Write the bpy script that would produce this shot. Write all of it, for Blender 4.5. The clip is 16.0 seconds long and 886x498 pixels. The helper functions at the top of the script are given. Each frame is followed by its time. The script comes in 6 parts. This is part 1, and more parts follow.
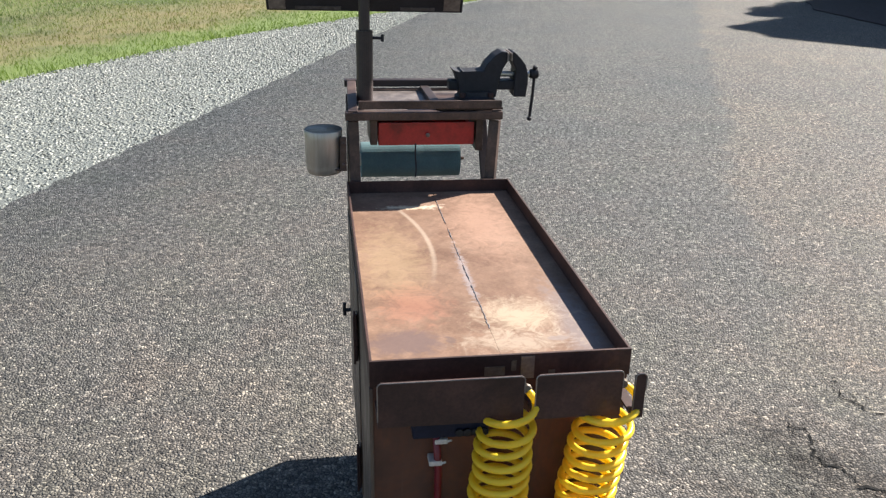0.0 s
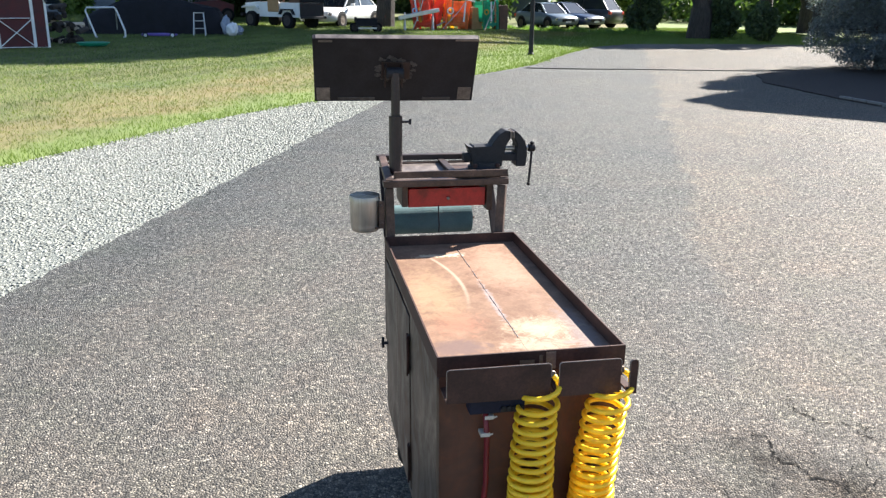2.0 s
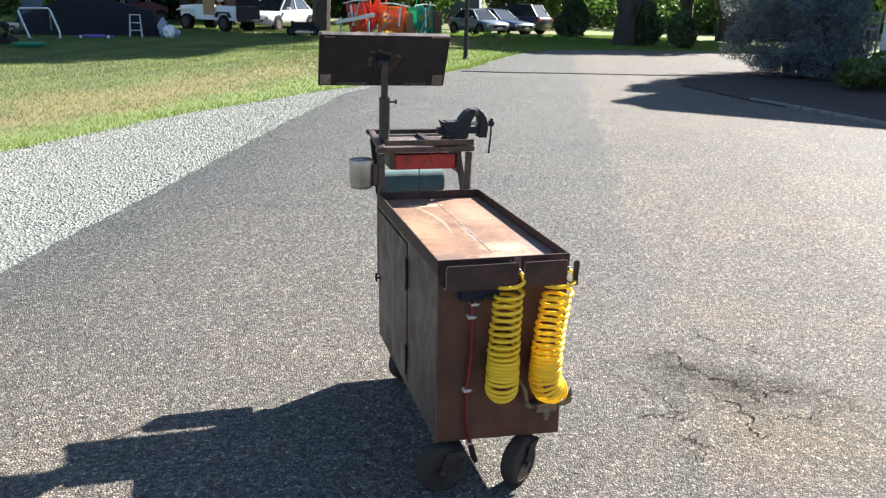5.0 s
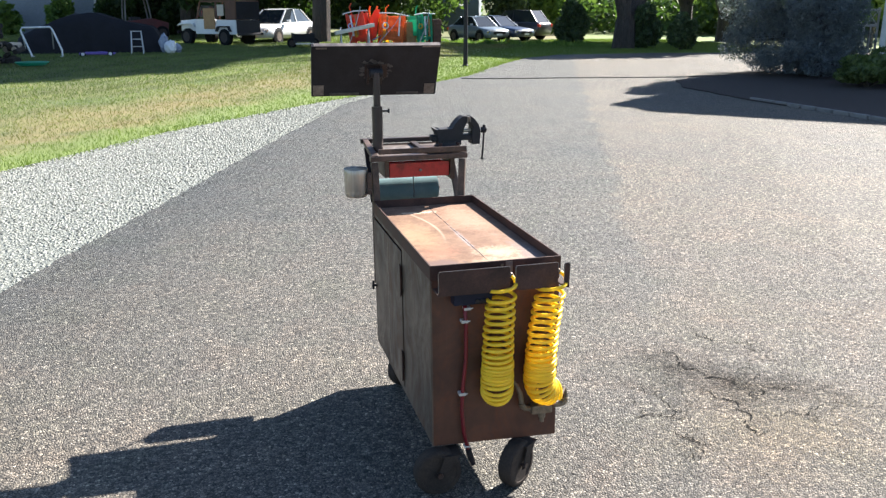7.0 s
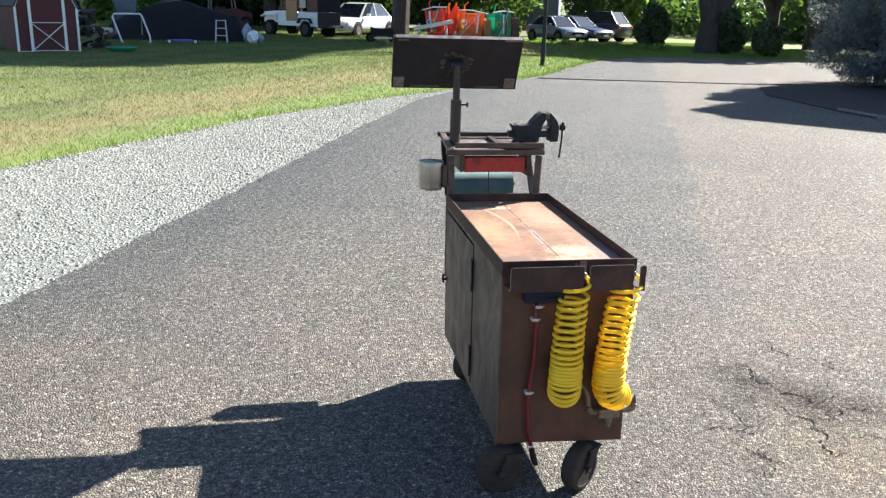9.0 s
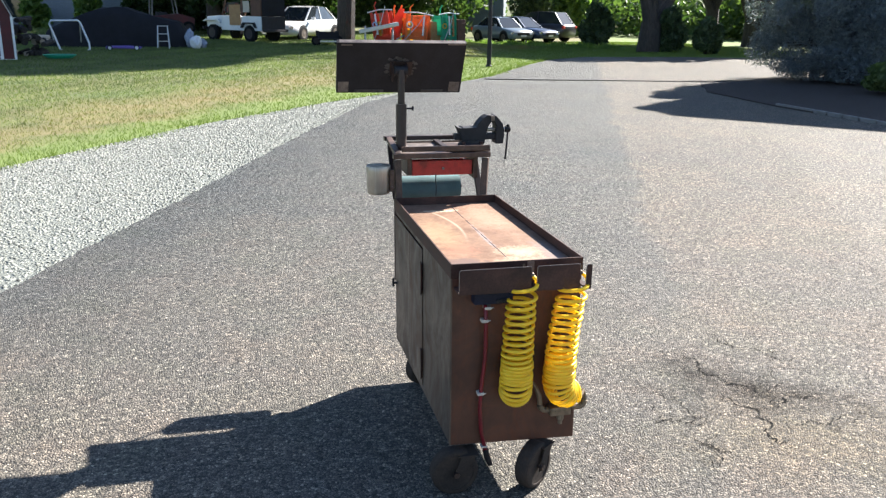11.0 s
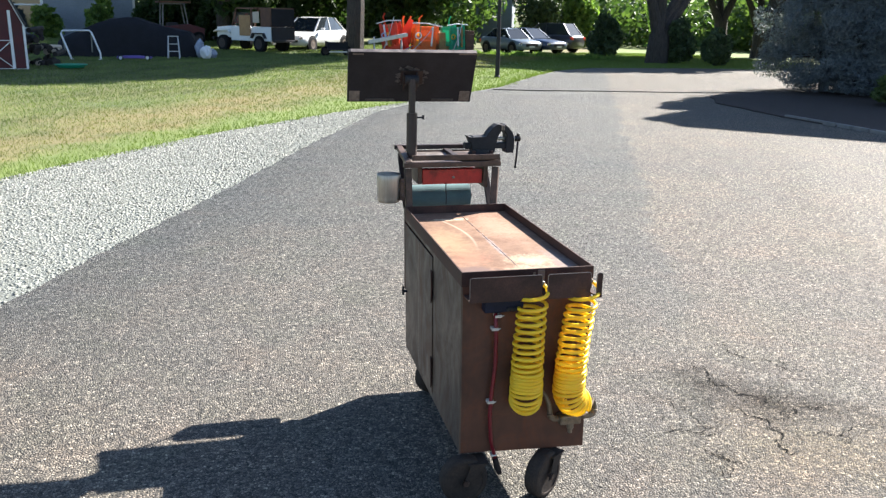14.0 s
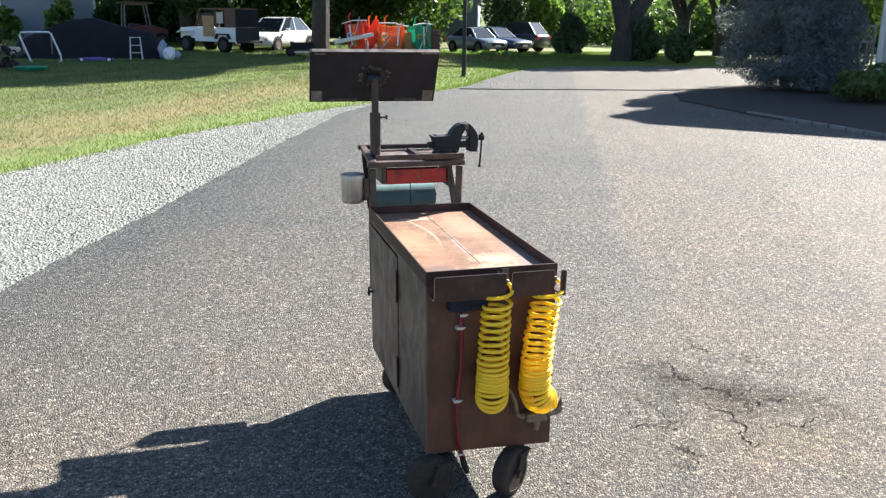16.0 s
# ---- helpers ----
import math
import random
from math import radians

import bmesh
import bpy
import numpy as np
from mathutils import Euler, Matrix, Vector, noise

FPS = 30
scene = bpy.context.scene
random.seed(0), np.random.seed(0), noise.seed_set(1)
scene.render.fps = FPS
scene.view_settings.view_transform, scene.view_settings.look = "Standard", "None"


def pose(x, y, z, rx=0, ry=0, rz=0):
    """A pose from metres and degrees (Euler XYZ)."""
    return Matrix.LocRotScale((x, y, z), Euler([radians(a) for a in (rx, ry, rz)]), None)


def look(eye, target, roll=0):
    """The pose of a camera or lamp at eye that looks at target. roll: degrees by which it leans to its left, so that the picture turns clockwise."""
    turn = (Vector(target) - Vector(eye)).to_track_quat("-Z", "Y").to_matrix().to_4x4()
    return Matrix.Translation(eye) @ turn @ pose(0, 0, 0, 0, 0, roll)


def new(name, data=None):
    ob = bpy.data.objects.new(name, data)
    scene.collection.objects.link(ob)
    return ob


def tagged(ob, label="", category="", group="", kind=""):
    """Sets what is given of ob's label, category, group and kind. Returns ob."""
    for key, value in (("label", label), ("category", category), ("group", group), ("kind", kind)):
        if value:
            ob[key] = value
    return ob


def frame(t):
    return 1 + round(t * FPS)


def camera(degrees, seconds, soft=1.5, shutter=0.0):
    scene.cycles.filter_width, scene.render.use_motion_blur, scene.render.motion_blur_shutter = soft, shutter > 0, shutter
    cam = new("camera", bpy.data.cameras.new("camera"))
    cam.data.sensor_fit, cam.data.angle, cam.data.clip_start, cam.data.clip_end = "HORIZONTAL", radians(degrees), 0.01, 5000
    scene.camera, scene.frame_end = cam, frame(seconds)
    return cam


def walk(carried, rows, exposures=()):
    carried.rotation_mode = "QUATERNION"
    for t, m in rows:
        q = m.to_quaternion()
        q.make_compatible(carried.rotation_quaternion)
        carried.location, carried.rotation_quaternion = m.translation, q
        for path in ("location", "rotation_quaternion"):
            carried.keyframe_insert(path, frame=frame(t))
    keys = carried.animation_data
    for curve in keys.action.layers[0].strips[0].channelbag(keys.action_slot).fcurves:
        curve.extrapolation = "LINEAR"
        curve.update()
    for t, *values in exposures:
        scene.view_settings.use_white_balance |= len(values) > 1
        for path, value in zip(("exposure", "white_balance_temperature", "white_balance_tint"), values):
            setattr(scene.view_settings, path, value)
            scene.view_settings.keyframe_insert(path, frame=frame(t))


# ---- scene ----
cam = camera(56.4, 16.0, 1.35)
PATH = [
    (0, (-0.07, -1.218, 1.528), (0.214, 0.614, 0.778), 1.5),
    (0.5, (-0.137, -1.435, 1.524), (0.019, 0.416, 0.782), 0.4),
    (1, (-0.126, -1.627, 1.548), (0.056, 0.23, 0.827), -0.9),
    (1.5, (-0.153, -1.669, 1.582), (0.082, 0.202, 0.917), -0.6),
    (2, (-0.32, -1.715, 1.623), (0.041, 0.164, 1.039), 0.7),
    (2.5, (-0.502, -1.852, 1.605), (-0.042, 0.0, 1.005), -0.2),
    (3, (-0.558, -2.096, 1.57), (-0.131, -0.252, 0.922), 0.8),
    (3.5, (-0.57, -2.299, 1.574), (-0.065, -0.487, 0.893), 1.3),
    (4, (-0.665, -2.353, 1.592), (-0.069, -0.555, 0.95), 1.6),
    (4.5, (-0.678, -2.404, 1.618), (-0.145, -0.567, 1.036), 2.1),
    (7, (-0.637, -2.494, 1.627), (-0.131, -0.639, 1.075), -0.1),
    (7.5, (-0.639, -2.482, 1.625), (-0.172, -0.613, 1.089), -0.5),
    (8, (-0.643, -2.478, 1.623), (-0.194, -0.613, 1.055), -0.0),
    (8.5, (-0.638, -2.468, 1.615), (-0.198, -0.603, 1.041), 1.0),
    (9, (-0.657, -2.472, 1.608), (-0.307, -0.584, 1.05), 1.6),
    (9.5, (-0.655, -2.46, 1.618), (-0.335, -0.564, 1.066), 1.3),
    (10, (-0.648, -2.467, 1.618), (-0.214, -0.595, 1.062), 2.0),
    (12.5, (-0.642, -2.493, 1.615), (-0.18, -0.625, 1.071), 0.3),
    (13, (-0.64, -2.492, 1.611), (-0.181, -0.627, 1.051), 0.4),
    (13.5, (-0.656, -2.498, 1.617), (-0.209, -0.626, 1.073), 0.9),
    (14, (-0.657, -2.489, 1.612), (-0.211, -0.612, 1.084), 1.0),
    (14.5, (-0.646, -2.492, 1.611), (-0.175, -0.62, 1.089), 0.5),
    (15, (-0.646, -2.493, 1.612), (-0.163, -0.626, 1.079), 0.6),
    (15.5, (-0.642, -2.487, 1.608), (-0.145, -0.625, 1.073), 0.7),
    (16, (-0.637, -2.489, 1.611), (-0.12, -0.63, 1.083), 0.7),
]
walk(cam, [(t, look(eye, target, roll)) for t, eye, target, roll in PATH],
     [(0.0, 1.58), (0.5, 1.81), (1.0, 1.92), (1.5, 1.98), (2.0, 2.05), (3.0, 2.01), (3.5, 1.98), (4.0, 1.95), (4.5, 2.01), (7.0, 2.06), (16.0, 2.06)])

# ---- light ----
SUN_WAY = Vector((1.217, 0.72, 1.0)).normalized()
sun_data = bpy.data.lights.new("sun", "SUN")
sun_data.energy, sun_data.angle, sun_data.color = 5.0, radians(0.53), (1.0, 0.955, 0.895)
sun = new("sun", sun_data)
sun.matrix_world = look(SUN_WAY * 60, (0, 0, 0))
sky = bpy.data.worlds.new("sky")
sky.use_nodes = True
scene.world = sky
sky_tex = sky.node_tree.nodes.new("ShaderNodeTexSky")
sky_tex.sky_type, sky_tex.sun_disc = "NISHITA", False
sky_tex.sun_elevation, sky_tex.sun_rotation = math.asin(SUN_WAY.z), math.atan2(SUN_WAY.x, SUN_WAY.y)
sky_back = sky.node_tree.nodes["Background"]
sky_tex.air_density, sky_tex.dust_density, sky_tex.ozone_density = 1.0, 0.4, 3.0
sky_back.inputs["Strength"].default_value = 0.06
sky.node_tree.links.new(sky_tex.outputs["Color"], sky_back.inputs["Color"])

# ---- materials ----


def node_mat(name):
    m = bpy.data.materials.new(name)
    m.use_nodes = True
    nt = m.node_tree
    return m, nt, nt.nodes["Principled BSDF"]


def nd(nt, kind, **inputs):
    n = nt.nodes.new("ShaderNode" + kind)
    for k, v in inputs.items():
        n.inputs[k.replace("_", " ")].default_value = v
    return n


def ramp(nt, src, stops):
    r = nt.nodes.new("ShaderNodeValToRGB")
    el = r.color_ramp.elements
    while len(el) < len(stops):
        el.new(0.5)
    for e, (p, c) in zip(el, stops):
        e.position, e.color = p, (*c, 1) if len(c) == 3 else c
    nt.links.new(src, r.inputs["Fac"])
    return r.outputs["Color"]


def mix(nt, fac, a, b, mode="MIX"):
    m = nt.nodes.new("ShaderNodeMix")
    m.data_type, m.blend_type = "RGBA", mode
    for sock, v in ((m.inputs[0], fac), (m.inputs[6], a), (m.inputs[7], b)):
        if hasattr(v, "links") or isinstance(v, bpy.types.NodeSocket):
            nt.links.new(v, sock)
        else:
            sock.default_value = v if not isinstance(v, tuple) else (*v, 1)
    return m.outputs[2]


def math_node(nt, op, a, b=0.0, clamp=False):
    m = nt.nodes.new("ShaderNodeMath")
    m.operation, m.use_clamp = op, clamp
    for sock, v in zip(m.inputs, (a, b)):
        if isinstance(v, bpy.types.NodeSocket):
            nt.links.new(v, sock)
        else:
            sock.default_value = v
    return m.outputs[0]


def coords(nt):
    return nt.nodes.new("ShaderNodeTexCoord").outputs["Object"]


def noise_tex(nt, vec, scale, detail=4, rough=0.6, distort=0.0):
    n = nd(nt, "TexNoise", Scale=scale, Detail=detail, Roughness=rough, Distortion=distort)
    nt.links.new(vec, n.inputs["Vector"])
    return n.outputs["Fac"]


def bump(nt, bsdf, height, strength, distance):
    b = nd(nt, "Bump", Strength=strength, Distance=distance)
    nt.links.new(height, b.inputs["Height"])
    nt.links.new(b.outputs["Normal"], bsdf.inputs["Normal"])


def surface(name, a, b, scale=6.0, fine=90.0, rough=0.6, metal=0.0, relief=0.15, depth=0.002, c=None, stretch=None, spread=0.15, spec=0.5):
    """Two colours mixed by coarse noise, broken up by fine grain, with relief and uneven gloss."""
    m, nt, bsdf = node_mat(name)
    vec = coords(nt)
    if stretch:
        mp = nt.nodes.new("ShaderNodeMapping")
        mp.inputs["Scale"].default_value = stretch
        nt.links.new(vec, mp.inputs["Vector"])
        vec = mp.outputs["Vector"]
    coarse = noise_tex(nt, vec, scale, 5, 0.62, 0.4)
    grain = noise_tex(nt, vec, fine, 3, 0.7)
    col = ramp(nt, coarse, [(0.36, a), (0.64, b)] if c is None else [(0.34, a), (0.5, b), (0.68, c)])
    g = ramp(nt, grain, [(0.25, (1 - 2.4 * spread,) * 3), (0.75, (1 + spread * 0.6,) * 3)])
    nt.links.new(mix(nt, 1.0, col, g, "MULTIPLY"), bsdf.inputs["Base Color"])
    r = ramp(nt, coarse, [(0.2, (max(0.03, rough - 0.12),) * 3), (0.8, (min(1, rough + 0.12),) * 3)])
    nt.links.new(r, bsdf.inputs["Roughness"])
    bsdf.inputs["Metallic"].default_value = metal
    bsdf.inputs["Specular IOR Level"].default_value = spec
    bump(nt, bsdf, grain, relief, depth)
    return m


def lawn_material(name, *args, **kw):
    m = surface(name, *args, **kw)
    nt = m.node_tree
    bsdf = nt.nodes["Principled BSDF"]
    col = bsdf.inputs["Base Color"].links[0].from_socket
    nt.links.new(dry_patches(nt, coords(nt), col), bsdf.inputs["Base Color"])
    return m


def asphalt_material(name="asphalt", loose=False):
    """Worn paving; loose: for the single stones that stand proud of it."""
    m, nt, bsdf = node_mat(name)
    vec = coords(nt)
    sep = nt.nodes.new("ShaderNodeSeparateXYZ")
    nt.links.new(vec, sep.inputs[0])
    x, y = sep.outputs[0], sep.outputs[1]
    jitter = nd(nt, "TexNoise", Scale=55.0, Detail=2.0)
    nt.links.new(vec, jitter.inputs["Vector"])
    push = nt.nodes.new("ShaderNodeVectorMath")
    push.operation = "SCALE"
    push.inputs["Scale"].default_value = 0.012
    nt.links.new(jitter.outputs["Color"], push.inputs[0])
    rough_vec = nt.nodes.new("ShaderNodeVectorMath")
    nt.links.new(vec, rough_vec.inputs[0])
    nt.links.new(push.outputs[0], rough_vec.inputs[1])
    grit = rough_vec.outputs[0]
    stones = nd(nt, "TexVoronoi", Scale=88.0)
    nt.links.new(grit, stones.inputs["Vector"])
    edge = nd(nt, "TexVoronoi", Scale=88.0)
    edge.feature = "DISTANCE_TO_EDGE"
    nt.links.new(grit, edge.inputs["Vector"])
    shade = nt.nodes.new("ShaderNodeSeparateColor")
    nt.links.new(stones.outputs["Color"], shade.inputs[0])
    tone = ramp(nt, shade.outputs[0], [(0.0, (0.05, 0.051, 0.051)), (0.45, (0.136, 0.135, 0.131)), (0.82, (0.195, 0.191, 0.179)), (0.95, (0.285, 0.277, 0.255)), (1.0, (0.43, 0.415, 0.37))])
    gap = ramp(nt, edge.outputs["Distance"], [(0.03, (0.36, 0.36, 0.36)), (0.17, (1.16, 1.16, 1.16))])
    col = mix(nt, 1.0, tone, gap, "MULTIPLY")
    if loose:
        geo = nt.nodes.new("ShaderNodeNewGeometry")
        col = ramp(nt, geo.outputs["Random Per Island"], [(0.0, (0.075, 0.075, 0.074)), (0.5, (0.145, 0.142, 0.135)), (0.86, (0.2, 0.195, 0.181)), (1.0, (0.43, 0.41, 0.365))])
    col = mix(nt, 1.0, col, (0.86, 0.77, 0.7), "MULTIPLY")
    fleck = noise_tex(nt, vec, 26, 4, 0.8)
    col = mix(nt, 1.0, col, ramp(nt, fleck, [(0.3, (0.74, 0.74, 0.74)), (0.7, (1.24, 1.24, 1.24))]), "MULTIPLY")
    cloud = noise_tex(nt, vec, 0.55, 5, 0.6, 0.6)
    col = mix(nt, 1.0, col, ramp(nt, cloud, [(0.3, (0.84, 0.88, 0.92)), (0.7, (1.08, 1.06, 1.0))]), "MULTIPLY")
    blotch = noise_tex(nt, vec, 2.4, 5, 0.65, 0.5)
    col = mix(nt, 1.0, col, ramp(nt, blotch, [(0.32, (0.9, 0.94, 0.9)), (0.5, (1, 1, 1)), (0.68, (1.1, 1.03, 1.0))]), "MULTIPLY")
    mottle = noise_tex(nt, vec, 8, 4, 0.7)
    col = mix(nt, 1.0, col, ramp(nt, mottle, [(0.32, (0.88, 0.88, 0.88)), (0.68, (1.1, 1.1, 1.08))]), "MULTIPLY")
    # older, paler and browner paving on one side of a wandering seam
    wander = noise_tex(nt, vec, 1.3, 4, 0.6)
    across = math_node(nt, "SUBTRACT", x, math_node(nt, "ADD", math_node(nt, "MULTIPLY", y, 0.42), 1.0))
    across = math_node(nt, "ADD", across, math_node(nt, "MULTIPLY", math_node(nt, "SUBTRACT", wander, 0.5), 0.8))
    old = ramp(nt, across, [(0.04, (0, 0, 0)), (0.16, (1, 1, 1))])
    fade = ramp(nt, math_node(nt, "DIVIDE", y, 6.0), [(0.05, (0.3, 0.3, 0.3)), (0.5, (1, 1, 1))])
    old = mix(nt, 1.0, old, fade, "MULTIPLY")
    # both pavings turn darker and bluer further up the drive
    up_drive = ramp(nt, math_node(nt, "DIVIDE", y, 10.0), [(0.1, (0, 0, 0)), (0.5, (1, 1, 1))])
    fresh = mix(nt, up_drive, col, mix(nt, 1.0, col, (0.67, 0.75, 0.83), "MULTIPLY"))
    aged = mix(nt, up_drive, mix(nt, 1.0, col, (1.16, 1.1, 1.05), "MULTIPLY"), mix(nt, 1.0, col, (0.98, 0.97, 0.965), "MULTIPLY"))
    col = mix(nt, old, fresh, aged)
    coarse = noise_tex(nt, vec, 30, 3, 0.85)
    broken = mix(nt, up_drive, (0.25, 0.25, 0.25), (1, 1, 1))
    col = mix(nt, broken, col, mix(nt, 1.0, col, ramp(nt, coarse, [(0.36, (0.22, 0.22, 0.23)), (0.5, (0.98, 0.98, 0.98)), (0.64, (1.95, 1.93, 1.9))]), "MULTIPLY"))
    rim = math_node(nt, "DIVIDE", math_node(nt, "SUBTRACT", x, math_node(nt, "ADD", math_node(nt, "MULTIPLY", y, 0.37), -3.05)), 3.0)
    rim = math_node(nt, "ADD", rim, math_node(nt, "MULTIPLY", math_node(nt, "SUBTRACT", wander, 0.5), 0.4))
    col = mix(nt, 1.0, col, ramp(nt, rim, [(0.05, (0.7, 0.74, 0.78)), (0.5, (1, 1, 1))]), "MULTIPLY")
    # damp, crazed hollow
    dx, dy = math_node(nt, "SUBTRACT", x, 1.5), math_node(nt, "SUBTRACT", y, 0.53)
    slant = math_node(nt, "ADD", math_node(nt, "MULTIPLY", dx, 0.6), math_node(nt, "MULTIPLY", dy, 0.8))
    wide = math_node(nt, "SUBTRACT", math_node(nt, "MULTIPLY", dx, 0.8), math_node(nt, "MULTIPLY", dy, 0.6))
    wide = math_node(nt, "MULTIPLY", wide, 0.75)
    slant = math_node(nt, "MULTIPLY", slant, 1.25)
    far = math_node(nt, "SQRT", math_node(nt, "ADD", math_node(nt, "MULTIPLY", slant, slant), math_node(nt, "MULTIPLY", wide, wide)))
    far = math_node(nt, "ADD", far, math_node(nt, "MULTIPLY", math_node(nt, "SUBTRACT", noise_tex(nt, vec, 4, 4), 0.5), 1.0))
    hollow = ramp(nt, far, [(0.0, (1, 1, 1)), (0.42, (0, 0, 0))])
    col = mix(nt, math_node(nt, "MULTIPLY", hollow, 0.6), col, mix(nt, 1.0, col, (0.3, 0.3, 0.32), "MULTIPLY"))
    # earth and moss washed together below the hollow
    mx, my = math_node(nt, "MULTIPLY", math_node(nt, "SUBTRACT", x, 1.5), 0.9), math_node(nt, "MULTIPLY", math_node(nt, "SUBTRACT", y, 0.05), 1.7)
    soil = math_node(nt, "SQRT", math_node(nt, "ADD", math_node(nt, "MULTIPLY", mx, mx), math_node(nt, "MULTIPLY", my, my)))
    soil = math_node(nt, "ADD", soil, math_node(nt, "MULTIPLY", math_node(nt, "SUBTRACT", noise_tex(nt, vec, 3, 5, 0.7), 0.5), 1.1))
    col = mix(nt, math_node(nt, "MULTIPLY", ramp(nt, soil, [(0.1, (1, 1, 1)), (0.75, (0, 0, 0))]), 0.6), col, mix(nt, 1.0, col, (1.12, 1.0, 0.74), "MULTIPLY"))
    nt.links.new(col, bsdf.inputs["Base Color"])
    bsdf.inputs["Roughness"].default_value = 0.82
    gloss = math_node(nt, "SUBTRACT", 0.36, math_node(nt, "MULTIPLY", hollow, 0.3))
    nt.links.new(gloss, bsdf.inputs["Specular IOR Level"])
    height = math_node(nt, "ADD", math_node(nt, "MULTIPLY", edge.outputs["Distance"], 1.0), math_node(nt, "MULTIPLY", shade.outputs[1], 0.9))
    if not loose:
        bump(nt, bsdf, height, 0.75, 0.014)
    return m


def sheet_material(name, tones, rust, bare, scratch, streaks=26, run=1.3):
    """Raw sheet steel: upright rolling streaks, rust bloom and fine bright scratches."""
    m, nt, bsdf = node_mat(name)
    vec = coords(nt)

    def stretched(sx, sy, sz):
        mp = nt.nodes.new("ShaderNodeMapping")
        mp.inputs["Scale"].default_value = (sx, sy, sz)
        nt.links.new(vec, mp.inputs["Vector"])
        return mp.outputs["Vector"]

    streak = noise_tex(nt, stretched(streaks, streaks, run), 1.0, 5, 0.55, 0.3)
    col = ramp(nt, streak, [(0.28, tones[0]), (0.5, tones[1]), (0.72, tones[2])])
    bloom = noise_tex(nt, stretched(1.3, 1.3, 0.8), 5.0, 7, 0.7, 0.8)
    col = mix(nt, math_node(nt, "MULTIPLY", ramp(nt, bloom, [(0.48, (0, 0, 0)), (0.66, (1, 1, 1))]), 0.75), col, rust)
    dark = noise_tex(nt, vec, 3.3, 5, 0.6)
    col = mix(nt, 1.0, col, ramp(nt, dark, [(0.35, (0.5, 0.5, 0.52)), (0.65, (1.2, 1.17, 1.13))]), "MULTIPLY")
    line = noise_tex(nt, stretched(150, 150, 3.0), 1.0, 2, 0.5)
    line = math_node(nt, "MULTIPLY", ramp(nt, line, [(0.66, (0, 0, 0)), (0.72, (1, 1, 1))]), ramp(nt, noise_tex(nt, vec, 6, 3), [(0.5, (0, 0, 0)), (0.6, (1, 1, 1))]))
    col = mix(nt, math_node(nt, "MULTIPLY", line, scratch), col, bare)
    nt.links.new(col, bsdf.inputs["Base Color"])
    nt.links.new(ramp(nt, bloom, [(0.4, (0.42,) * 3), (0.65, (0.75,) * 3)]), bsdf.inputs["Roughness"])
    bsdf.inputs["Metallic"].default_value = 0.15
    bump(nt, bsdf, noise_tex(nt, vec, 120, 3), 0.08, 0.001)
    return m


